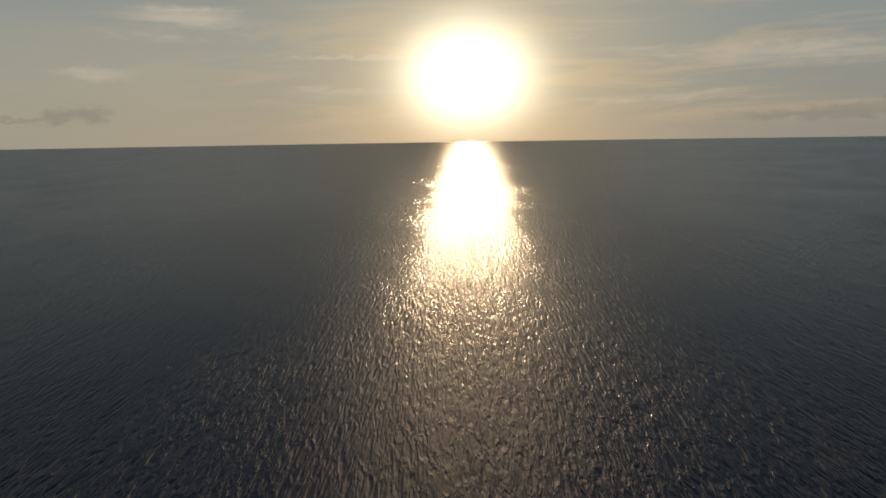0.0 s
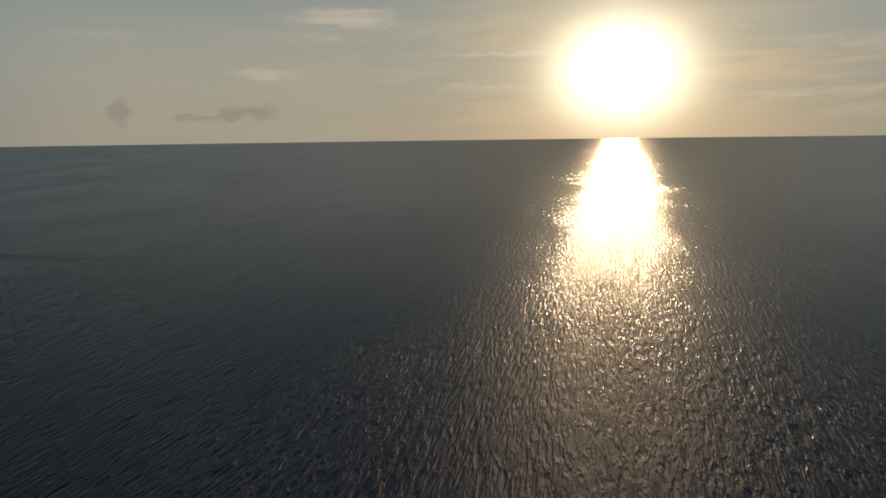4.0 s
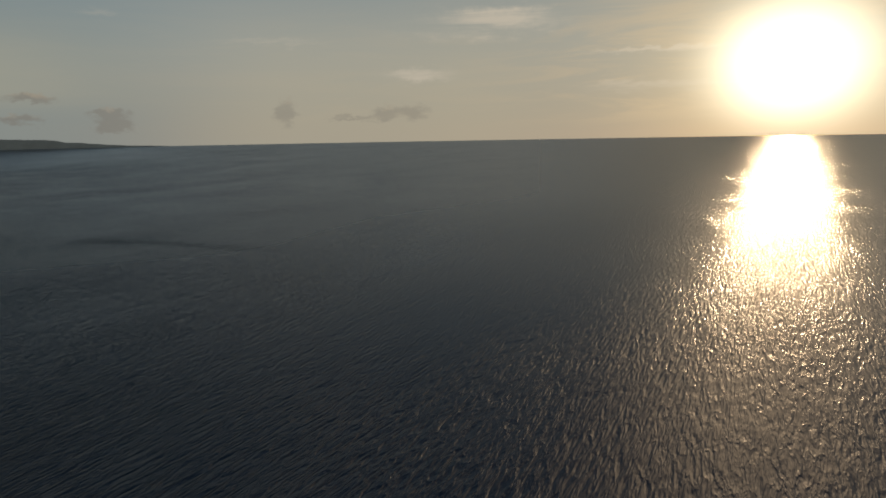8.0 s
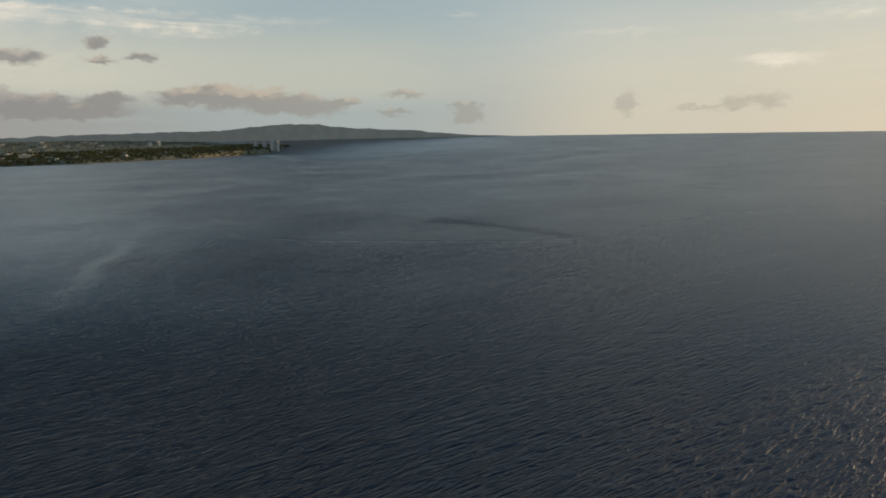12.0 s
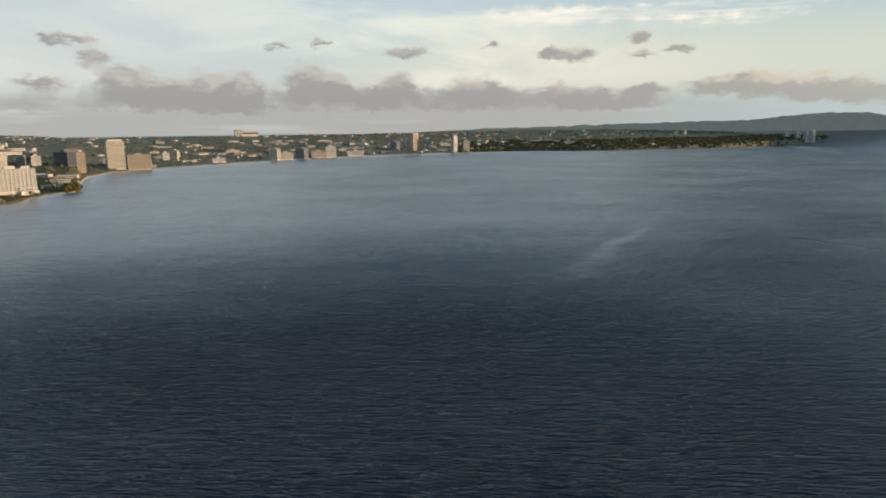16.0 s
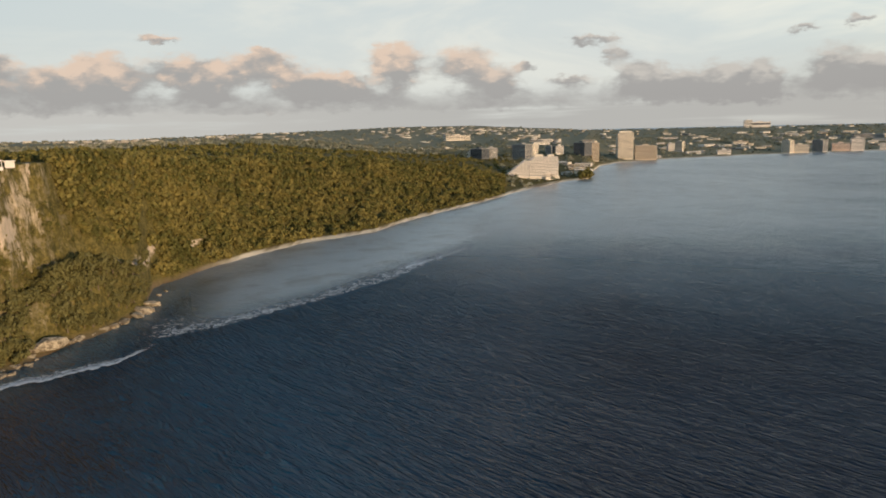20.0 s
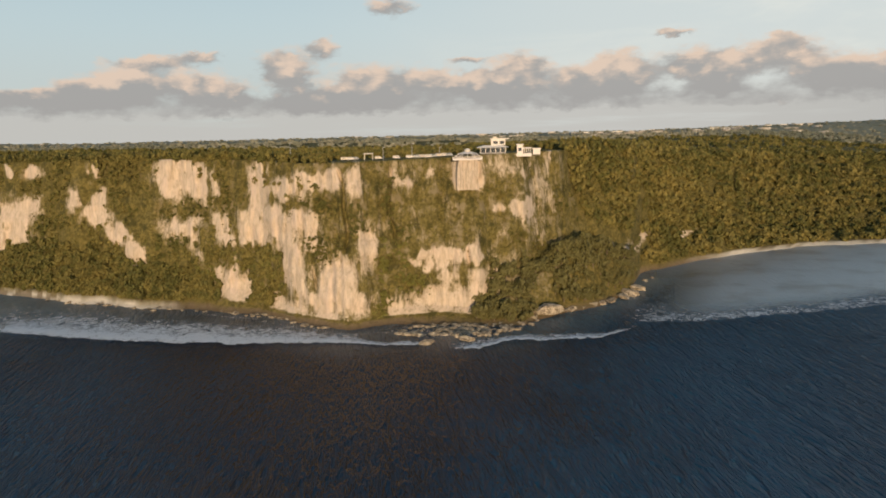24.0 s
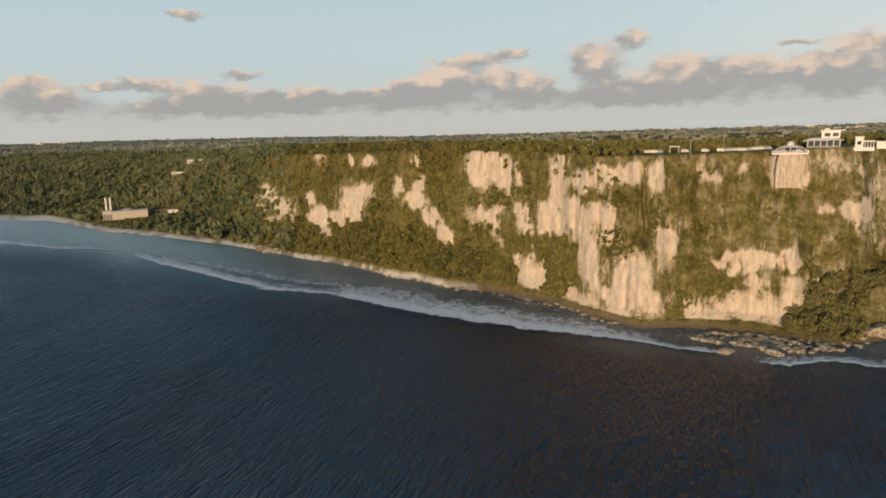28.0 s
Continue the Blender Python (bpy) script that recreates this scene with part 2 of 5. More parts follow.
# the sun's dazzle
core, halo = g.mul(falls(WIDE, 4.0, 2.6), 2.9), g.mul(falls(WIDE, 5.2), 1.35)
tone = g.mix(1.0, tone, g.mix(1.0, g.xyz(core, core, core), (1.0, 0.95, 0.78), "MULTIPLY"), "ADD")
tone = g.mix(1.0, tone, g.mix(1.0, g.xyz(halo, halo, halo), (1.0, 0.80, 0.46), "MULTIPLY"), "ADD")
out = g.node("ShaderNodeOutputWorld")
bg = g.node("ShaderNodeBackground", [tone, 0.9])
g.tree.links.new(bg.outputs[0], out.inputs[0])

# ---- materials ----
def material(name):
    m = bpy.data.materials.new(name)
    m.use_nodes = True
    g = Graph(m.node_tree)
    out = g.node("ShaderNodeOutputMaterial")
    b = g.node("ShaderNodeBsdfPrincipled")
    g.tree.links.new(b.outputs[0], out.inputs[0])
    return m, g, b


def plain(name, colour, rough=0.7, vary=0.15, scale=0.3):
    m, g, b = material(name)
    geo = g.node("ShaderNodeNewGeometry")
    n = g.noise(geo.outputs["Position"], scale, 4)
    dark = tuple(c * (1 - vary) for c in colour)
    light = tuple(min(1, c * (1 + vary)) for c in colour)
    g.tree.links.new(g.mix(n, dark, light), b.inputs["Base Color"])
    b.inputs["Roughness"].default_value = rough
    return m


# ---- the lie of the land ----
# heading, shore distance, then (width, height) of the beach, of the foot and of the top of the slope, and four heights on to the far edge
COAST = []


def coast(az, shore, beach, foot, top, inland):
    COAST.append((az, shore, *beach, *foot, *top, *inland))


coast(268, 3600, (20, 2), (150, 10), (700, 60), (85, 95, 104, 124))
coast(250, 2100, (20, 2), (150, 8), (700, 60), (85, 95, 104, 124))
coast(240, 1560, (20, 2), (150, 8), (650, 60), (82, 95, 104, 124))
coast(231.5, 1300, (55, 2), (170, 8), (520, 58), (80, 95, 104, 124))
coast(228.4, 1208, (66, 2), (150, 8), (480, 60), (84, 96, 104, 123.5))
coast(227.0, 1132, (44, 2), (150, 8), (480, 60), (84, 96, 104, 123.3))
coast(225.0, 1013, (18, 2), (210, 8), (520, 62), (86, 96, 104, 122.9))
coast(219.2, 862, (16, 2), (190, 10), (420, 72), (88, 97, 104, 122))
coast(214.5, 759, (10, 2), (110, 14), (260, 84), (94, 98, 104, 118))
coast(211.0, 685, (7, 2), (70, 20), (130, 97), (97, 94.5, 102, 113.1))
coast(207.3, 629, (6, 2), (54, 30), (86, 99), (97, 94.5, 102, 108))
coast(202.7, 560, (5, 2), (46, 32), (72, 102), (97, 94.5, 94, 98))
coast(197.6, 510, (5.5, 2), (36, 26), (58, 102.5), (97, 94.5, 94, 92))
coast(193.0, 486, (7, 2), (22, 18), (44, 102.5), (97, 94.5, 94, 90.8))
coast(189.1, 457, (6, 2), (14, 10), (30, 102), (97, 94.5, 94, 90))
coast(185.4, 426, (5, 2), (9, 7), (24, 100), (97, 94.5, 94, 90.1))
coast(182.2, 407, (5, 2), (9, 7), (24, 100.5), (97, 94.5, 94, 90.2))
coast(179.0, 415, (5, 2), (8, 7), (22, 100.5), (97, 94.5, 94, 90.3))
coast(174.8, 411, (8, 2.5), (14, 8), (28, 101), (97, 94.5, 94, 90.5))
coast(171.5, 402, (12, 3), (18, 8), (34, 102), (97, 94.5, 94, 90.6))
coast(168.0, 402, (14, 3), (30, 14), (50, 103), (97, 94.5, 94, 90.7))
coast(164.2, 431, (10, 4), (40, 18), (60, 103), (97, 94.5, 94, 90.8))
coast(161.0, 455, (8, 4), (58, 27), (96, 100), (97, 94.5, 94, 90.9))
coast(158.2, 492, (6, 3), (60, 30), (106, 96), (97, 94.5, 94, 91))
coast(157.3, 570, (3, 2), (30, 22), (76, 92), (98, 96, 97.5, 94))
coast(154.0, 617, (3.2, 2), (30, 16), (110, 85), (97, 95, 99.7, 97))
coast(149.0, 691, (4.6, 2), (40, 14), (150, 80), (94, 94, 106, 106))
coast(144.4, 750, (6.1, 2), (50, 12), (180, 75), (80, 84, 102, 120))
coast(139.6, 795, (6.6, 2), (60, 10), (220, 66), (66, 58, 84.4, 132))
coast(135.3, 927, (7.7, 2), (70, 8), (240, 50), (55, 48, 74, 136))
coast(131.5, 1046, (7.7, 2), (70, 6), (240, 34), (42, 46, 74, 132))
coast(128.8, 1174, (7.7, 2), (60, 4), (200, 14), (34, 52, 74, 124))
coast(126.5, 1320, (16, 2), (60, 4), (200, 8), (30, 52, 74, 110))
coast(123.3, 1500, (18, 2), (60, 4), (200, 8), (30, 52, 74, 92))
coast(121.6, 1560, (12, 3), (60, 5), (200, 8), (30, 54, 84, 84))
coast(121.0, 2010, (18, 2), (70, 5), (250, 10), (32, 54, 84, 82))
coast(119.0, 2250, (20, 2), (70, 5), (250, 12), (34, 56, 84, 79))
coast(115.5, 2410, (20, 2), (70, 5), (250, 12), (34, 56, 84, 76))
coast(111.0, 2612, (20, 2), (70, 5), (250, 14), (34, 56, 82, 77))
coast(103.0, 2960, (20, 2), (70, 5), (250, 16), (34, 54, 80, 84))
coast(97.6, 3196, (20, 2), (70, 5), (250, 18), (34, 54, 80, 90))
coast(92.9, 3350, (20, 2), (70, 5), (250, 20), (36, 56, 82, 96))
coast(88.3, 3530, (16, 3), (60, 8), (200, 22), (40, 60, 84, 100))
coast(79.5, 3580, (10, 6), (40, 18), (150, 30), (44, 62, 80, 100))
coast(71.6, 3950, (10, 6), (40, 20), (150, 34), (44, 58, 70, 84))
coast(66.0, 4500, (10, 12), (40, 34), (120, 46), (48, 50, 52, 54))
coast(64.5, 4670, (8, 12), (30, 34), (60, 46), (46, 46, 44, 42))
coast(64.0, 4720, (8, 10), (24, 30), (50, 42), (42, 42, 40, 38))
coast(63.7, 4790, (8, 6), (14, 14), (30, 18), (18, 16, 14, 10))
coast(63.55, 4925, (2, 2), (4, 3), (8, 4), (4, 4, 3, 2))
COAST.sort()
TABLE = np.array(COAST)
FAR = 4950.0


def wobble(az, r, scale, seed):
    """Smooth noise over the land, in plan."""
    a = np.radians(az)
    x, y = -r * np.sin(a) / scale + seed * 17.3, r * np.cos(a) / scale - seed * 9.1
    return (np.sin(1.7 * x + 2.1 * np.sin(0.9 * y)) + np.sin(2.3 * y + 1.6 * np.sin(1.3 * x + 1))
            + 0.6 * np.sin(4.1 * x - 3.3 * y + 2 * np.sin(2.2 * x))) / 2.6


def profile(az):
    """Nodes of distance and height from the sea bed at the shore to the far edge, for one heading."""
    s, bw, bz, fw, fz, tw, tz, p1, p2, p3, p4 = (np.interp(az, TABLE[:, 0], TABLE[:, k]) for k in range(1, 12))
    s = s + 3.0 * wobble(az, s, 22, 1) + 1.5 * wobble(az, s, 8, 2)
    rt = s + tw
    rs = [s - 60, s - 8, s, s + bw, s + fw, rt] + [rt + (FAR - rt) * k for k in (0.12, 0.38, 0.7, 1.0)]
    zs = [-10, -1.2, 0.0, bz, fz, tz, p1, p2, p3, p4]
    return np.array(rs), np.array(zs)


def mound(az, r):
    """The wooded hump before the cliff's southern end."""
    s = np.interp(az, TABLE[:, 0], TABLE[:, 1])
    return 25.0 * np.exp(-((az - 162.6) / 4.2) ** 2 - ((r - s - 24) / 13) ** 2)


def height(az, r):
    rs, zs = profile(az)
    z = float(np.interp(r, rs, zs)) + float(mound(az, r))
    if r > rs[5]:
        k = min(1, (r - rs[5]) / 300)
        z += k * (4.0 * wobble(az, r, 330, 3) + 2.0 * wobble(az, r, 90, 4))
    return z


def place(az, r):
    a = radians(az)
    return -r * math.sin(a), r * math.cos(a)


def mesh_of(name, verts, faces, mat=None, smooth=False):
    me = bpy.data.meshes.new(name)
    v, f = np.asarray(verts, dtype=np.float32), np.asarray(faces, dtype=np.int32)
    k = f.shape[1]
    me.vertices.add(len(v)), me.loops.add(f.size), me.polygons.add(len(f))
    me.vertices.foreach_set("co", v.ravel())
    me.loops.foreach_set("vertex_index", f.ravel())
    me.polygons.foreach_set("loop_start", np.arange(0, f.size, k, dtype=np.int32))
    if smooth:
        me.polygons.foreach_set("use_smooth", np.ones(len(f), dtype=bool))
    if mat:
        me.materials.append(mat)
    me.update(calc_edges=True)
    return me


def grid_faces(nu, nv):
    i, j = np.meshgrid(np.arange(nu - 1), np.arange(nv - 1), indexing="ij")
    a = (i * nv + j).ravel()
    return np.stack([a, a + nv, a + nv + 1, a + 1], 1)


def lattice(x, y, z, seed=0):
    """Smooth value noise from 0 to 1."""
    x, y, z = np.broadcast_arrays(np.asarray(x, float), y, z)
    i, j, k = np.floor(x).astype(np.int64), np.floor(y).astype(np.int64), np.floor(z).astype(np.int64)
    u, v, w = x - i, y - j, z - k
    u, v, w = u * u * (3 - 2 * u), v * v * (3 - 2 * v), w * w * (3 - 2 * w)

    def at(a, b, c):
        h = (a * 374761393 + b * 668265263 + c * 2147483647 + seed * 974711) & 0xFFFFFFFF
        h = ((h ^ (h >> 13)) * 1274126177) & 0xFFFFFFFF
        return ((h ^ (h >> 16)) & 0xFFFF) / 65535.0

    def line(b, c): return at(i, b, c) * (1 - u) + at(i + 1, b, c) * u
    def sheet(c): return line(j, c) * (1 - v) + line(j + 1, c) * v
    return sheet(k) * (1 - w) + sheet(k + 1) * w


def octaves(x, y, z, n=3, seed=0):
    t, amp, norm = 0, 1.0, 0.0
    for q in range(n):
        t = t + amp * lattice(x * 2 ** q, y * 2 ** q, z * 2 ** q, seed + q)
        norm += amp
        amp *= 0.5
    return t / norm


# water: steep short wind waves on a long swell, calmer and paler over the reef
WATER, g, b = material("sea_water")
g.tree.nodes.remove(b)
pos = g.node("ShaderNodeNewGeometry").outputs["Position"]
shoal_and_sky = g.node("ShaderNodeAttribute", attribute_name="shoal_and_sky").outputs["Fac"]
calm = g.node("ShaderNodeAttribute", attribute_name="calm").outputs["Fac"]
wide = g.noise(g.mapping(pos, scale=(1, 1, 1)), 0.004, 4, 0.6)
clear = g.node("ShaderNodeAttribute", attribute_name="clear").outputs["Fac"]
# clear also carries the cliff's reflection, painted in as darker water
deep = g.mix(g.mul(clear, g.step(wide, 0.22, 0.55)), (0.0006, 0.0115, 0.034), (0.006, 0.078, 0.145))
reef = g.mix(g.step(g.noise(pos, 0.03, 4, 0.6), 0.45, 0.7), (0.47, 0.50, 0.51), (0.27, 0.26, 0.24))
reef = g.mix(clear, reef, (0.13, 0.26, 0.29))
body = g.node("ShaderNodeBsdfDiffuse", [g.mix(shoal_and_sky, deep, reef)])
glint = g.node("ShaderNodeBsdfGlossy", [(1, 1, 1, 1), 0.55], distribution="BECKMANN")
broad = g.node("ShaderNodeBsdfGlossy", [(1, 1, 1, 1), g.ramp(calm, 0, 1, 0.23, 0.33)], distribution="BECKMANN")
wind = g.mapping(pos, loc=(137.3, 271.7, 3.37), rot=(0, 0, radians(-9)), scale=(1, 0.16, 1))
fine = g.noise(g.mapping(wind, scale=(1, 1.6, 1)), 1.3, 2, 0.6)
chop = g.noise(wind, 0.46, 3, 0.60, 0.5)
crest = g.sub(1.0, g.math("ABSOLUTE", g.sub(g.mul(g.noise(g.mapping(wind, loc=(5, 9, 0)), 0.31, 3, 0.55, 0.35), 2.0), 1.0)))
crest = g.math("POWER", crest, 1.6)
swell = g.noise(wind, 0.11, 3, 0.55, 0.3)
h = g.add(g.add(g.add(g.mul(chop, 0.75), g.mul(crest, 1.25)), g.add(g.mul(swell, 0.95), g.mul(g.noise(g.mapping(wind, loc=(3, 1, 0)), 0.03, 3, 0.6, 0.4), 2.2))), g.mul(fine, 0.14))
gust = g.ramp(g.noise(g.mapping(pos, scale=(1, 0.6, 1)), 0.006, 3, 0.55), 0.3, 0.7, 0.6, 1.25)


def stretch(x, y, turn, long, wide):
    """1 along a stretched spot of the sea, fading out."""
    p = g.mapping(pos, loc=(-x, -y, 0))
    a, c, _ = g.split(g.mapping(g.add_vec(p, wob), rot=(0, 0, radians(turn))))
    a, c = g.mul(a, 1 / long), g.mul(c, 1 / wide)
    return g.math("EXPONENT", g.mul(g.add(g.mul(a, a), g.mul(c, c)), -1.0))


wob = g.node("ShaderNodeVectorMath", [g.node("ShaderNodeTexNoise", {"Vector": pos, "Scale": 0.012}).outputs["Color"], (60, 60, 0)], operation="MULTIPLY").outputs[0]
slick = stretch(-700 + 30, 135 + 30, 24, 190, 12)
paw = g.add(stretch(-600 + 30, 585 + 30, 0, 120, 16), stretch(-690 + 30, 570 + 30, -10, 60, 12))
gust = g.mul(g.mul(gust, g.sub(1.0, g.mul(slick, 0.6))), g.add(1.0, g.mul(paw, 0.9)))
breeze = g.node("ShaderNodeAttribute", attribute_name="wind").outputs["Fac"]
bump = g.node("ShaderNodeBump", {"Strength": g.mul(g.mul(gust, breeze), g.mul(g.ramp(calm, 0, 1, 1.0, 0.62), g.ramp(shoal_and_sky, 0.05, 0.5, 1.0, 0.25))), "Distance": 1.1, "Height": h})
for n in (body, glint, broad):
    g.tree.links.new(bump.outputs[0], n.inputs["Normal"])
# a rough sea hides its own far slopes: its sheen levels off towards the horizon
def sheen(ior, top):
    f = g.node("ShaderNodeFresnel", {"IOR": ior, "Normal": bump.outputs[0]}).outputs[0]
    return g.mul(top, g.sub(1.0, g.math("EXPONENT", g.math("DIVIDE", g.mul(f, -1.0), top))))


spread = sheen(g.add(g.ramp(breeze, 0.45, 1.3, 1.15, 1.27), g.mul(calm, 0.26)), g.add(g.add(g.mul(slick, 0.16), g.mul(calm, 0.84)), g.ramp(breeze, 0.45, 1.3, 0.032, 0.20)))
spark = sheen(g.ramp(breeze, 0.45, 1.3, 1.6, 1.18), g.ramp(breeze, 0.45, 1.3, 0.095, 0.02))
mixer = g.node("ShaderNodeMixShader", [spread, body.outputs[0], broad.outputs[0]])
mixer = g.node("ShaderNodeMixShader", [spark, mixer.outputs[0], glint.outputs[0]])
for n in g.tree.nodes:
    if n.bl_idname == "ShaderNodeOutputMaterial":
        g.tree.links.new(mixer.outputs[0], n.inputs[0])

# ground: limestone with vertical stains, scrub, sand
GROUND, g, b = material("coast_ground")
geo = g.node("ShaderNodeNewGeometry")
pos = geo.outputs["Position"]
bare = g.node("ShaderNodeAttribute", attribute_name="bare").outputs["Fac"]
sand = g.node("ShaderNodeAttribute", attribute_name="sand").outputs["Fac"]
tall = g.mapping(pos, scale=(1, 1, 0.14))
stain = g.add(g.mul(g.noise(tall, 0.55, 5, 0.65), 0.55), g.mul(g.noise(g.mapping(pos, loc=(3, 8, 1), scale=(1, 1, 0.45)), 0.42, 6, 0.68), 0.45))
drip = g.noise(tall, 0.16, 3, 0.6)
pit = g.noise(pos, 1.3, 4, 0.6)


def limestone(g, stain, drip, pit):
    c = g.mix(g.step(stain, 0.32, 0.62), (0.41, 0.335, 0.245), (0.64, 0.525, 0.405))
    c = g.mix(g.mul(g.step(drip, 0.50, 0.70), 0.5), c, (0.70, 0.555, 0.45))
    return g.mix(g.mul(g.step(pit, 0.60, 0.74), 0.35), c, (0.22, 0.175, 0.115))


rock = limestone(g, stain, drip, pit)
worn = g.mix(g.step(stain, 0.35, 0.65), (0.20, 0.163, 0.085), (0.38, 0.318, 0.205))
moss = g.noise(pos, 0.11, 6, 0.65)
scrub = g.mix(g.step(g.noise(pos, 0.45, 5, 0.65), 0.36, 0.64), (0.085, 0.072, 0.020), (0.185, 0.150, 0.050))
scrub = g.mix(g.step(moss, 0.50, 0.64), scrub, (0.066, 0.060, 0.020))
scrub = g.mix(g.mul(g.step(moss, 0.47, 0.34), g.step(bare, 0.02, 0.3)), scrub, g.mix(stain, (0.15, 0.122, 0.060), (0.31, 0.255, 0.155)))
# distance haze painted into the ground: paler the farther inland
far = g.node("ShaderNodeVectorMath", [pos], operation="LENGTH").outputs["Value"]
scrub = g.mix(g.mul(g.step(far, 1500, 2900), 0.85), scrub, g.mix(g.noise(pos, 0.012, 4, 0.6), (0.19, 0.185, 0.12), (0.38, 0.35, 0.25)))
beach = g.mix(g.noise(pos, 0.4, 4), (0.60, 0.53, 0.42), (0.80, 0.74, 0.63))
ledge = g.node("ShaderNodeAttribute", attribute_name="ledge").outputs["Fac"]
beach = g.mix(ledge, beach, g.mix(g.noise(pos, 0.5, 4), (0.10, 0.075, 0.045), (0.27, 0.20, 0.12)))
ragged = g.add(g.mul(g.sub(g.noise(tall, 0.30, 7, 0.72), 0.5), 1.25), g.mul(g.sub(g.noise(pos, 0.09, 6, 0.65), 0.5), 1.3))
ragged = g.add(ragged, g.mul(g.sub(g.noise(g.mapping(pos, loc=(9, 4, 2), scale=(1, 1, 0.4)), 0.9, 4, 0.65), 0.5), 0.7))
mask = g.step(g.add(g.mul(bare, 1.1), ragged), 0.34, 0.72)
clean = g.step(g.add(bare, g.mul(ragged, 0.5)), 0.40, 0.74)
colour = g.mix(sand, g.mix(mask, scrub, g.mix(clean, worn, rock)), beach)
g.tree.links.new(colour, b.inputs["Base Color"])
b.inputs["Roughness"].default_value = 0.92
b.inputs["Specular IOR Level"].default_value = 0.15
hh = g.add(g.mul(stain, 0.8), g.mul(pit, 0.45))
g.tree.links.new(g.node("ShaderNodeBump", {"Strength": 0.7, "Distance": 1.0, "Height": hh}).outputs[0], b.inputs["Normal"])

CUTROCK, g, b = material("limestone_pillar")
p = g.node("ShaderNodeNewGeometry").outputs["Position"]
t = g.mapping(p, scale=(1, 1, 0.14))
st, pi = g.noise(t, 0.8, 5, 0.65), g.noise(p, 1.3, 4, 0.6)
g.tree.links.new(limestone(g, st, g.noise(t, 0.3, 3, 0.6), pi), b.inputs["Base Color"])
b.inputs["Roughness"].default_value = 0.92
g.tree.links.new(g.node("ShaderNodeBump", {"Strength": 1.0, "Distance": 1.0, "Height": st}).outputs[0], b.inputs["Normal"])

# bare rock faces on the cliff: heading, height, half width in degrees, half height, how clean
BARE = []


def bare_face(az, z, w, h, clean=1.0):
    k = 1.15 if az > 197 else 1.05
    BARE.append((az, z, w * k, h * k, clean))


bare_face(212.2, 40, 1.13, 11.1); bare_face(212.8, 50, 0.40, 10.2); bare_face(209.4, 52, 0.38, 5.6, 0.9)
bare_face(208.6, 33, 0.60, 10.8); bare_face(207.2, 36, 0.65, 6.9); bare_face(206.0, 51, 0.96, 13.6)
bare_face(205.2, 65, 0.79, 6.7); bare_face(202.1, 73, 0.41, 7.2, 0.8); bare_face(200.7, 59, 0.78, 7.0)
bare_face(200.2, 69, 0.37, 7.0); bare_face(199.3, 46, 0.51, 6.3); bare_face(198.4, 33, 0.37, 7.0)
bare_face(205.8, 94, 0.22, 3.5); bare_face(204.2, 94, 0.44, 5.0); bare_face(200.5, 94, 0.32, 4.6)
bare_face(209.2, 104, 0.33, 2.6, 0.8); bare_face(208.6, 94, 0.50, 6.3, 0.6); bare_face(195.1, 87, 1.12, 11.9)
bare_face(193.3, 85, 1.03, 10.7); bare_face(194.2, 97, 0.65, 4.5); bare_face(194.8, 52, 1.32, 10.8, 0.72)
bare_face(191.9, 56, 0.43, 14.5, 0.75); bare_face(191.5, 45, 0.48, 6.7, 0.8); bare_face(188.3, 96, 0.38, 6.5)
bare_face(188.8, 78, 0.76, 15.5); bare_face(189.6, 57, 0.95, 11.5); bare_face(187.5, 59, 1.24, 11.8)
bare_face(185.6, 62, 1.14, 7.5); bare_face(186.5, 84, 1.13, 6.2); bare_face(184.4, 90, 1.41, 4.5)
bare_face(182.7, 89, 0.93, 7.3); bare_face(184.9, 53, 0.48, 8.9, 0.9); bare_face(186.5, 40, 0.86, 15.2, 0.95)
bare_face(185.8, 23, 0.68, 13.4, 0.95); bare_face(182.8, 30, 1.43, 12.8); bare_face(183.8, 17, 1.16, 7.2)
bare_face(182.1, 15, 1.25, 5.6); bare_face(191.0, 14, 1.16, 13.2, 0.85); bare_face(191.9, 21, 0.48, 5.9, 0.8)
bare_face(180.0, 49, 0.75, 15.1, 0.9); bare_face(181.0, 87, 0.56, 9.4, 0.8); bare_face(177.2, 87, 0.90, 4.8, 0.75)
bare_face(174.6, 92, 0.62, 4.4, 0.65); bare_face(172.0, 92, 0.52, 8.9); bare_face(171.0, 91, 0.60, 8.9)
bare_face(167.2, 65, 0.90, 6.4); bare_face(168.8, 68, 0.42, 2.2, 0.8); bare_face(166.9, 91, 0.28, 5.3, 0.8)
bare_face(175.3, 38, 0.91, 4.4); bare_face(173.3, 38, 1.34, 5.1); bare_face(171.1, 40, 0.87, 5.1)
bare_face(173.5, 27, 0.72, 5.8, 0.9); bare_face(170.6, 26, 0.61, 5.8, 0.8); bare_face(169.5, 20, 0.77, 5.8, 0.9)
bare_face(174.1, 11, 2.50, 7.2, 0.85); bare_face(176.4, 7, 1.58, 7.9, 0.8); bare_face(171.7, 9, 1.24, 9.3, 0.85)
bare_face(183.8, 4, 2.42, 5.0, 0.66); bare_face(186.9, 6, 1.65, 8.3, 0.7); bare_face(159.1, 27, 0.79, 4.9, 0.9)
bare_face(158.2, 26, 0.35, 5.6, 0.8); bare_face(160.9, 30, 0.26, 2.5, 0.9); bare_face(168.2, 96, 1.64, 11.3, 0.52)
bare_face(165.1, 73, 0.87, 17.1, 0.5); bare_face(165.7, 52, 1.21, 13.8, 0.5); bare_face(164.8, 93, 0.55, 11.1, 0.55)
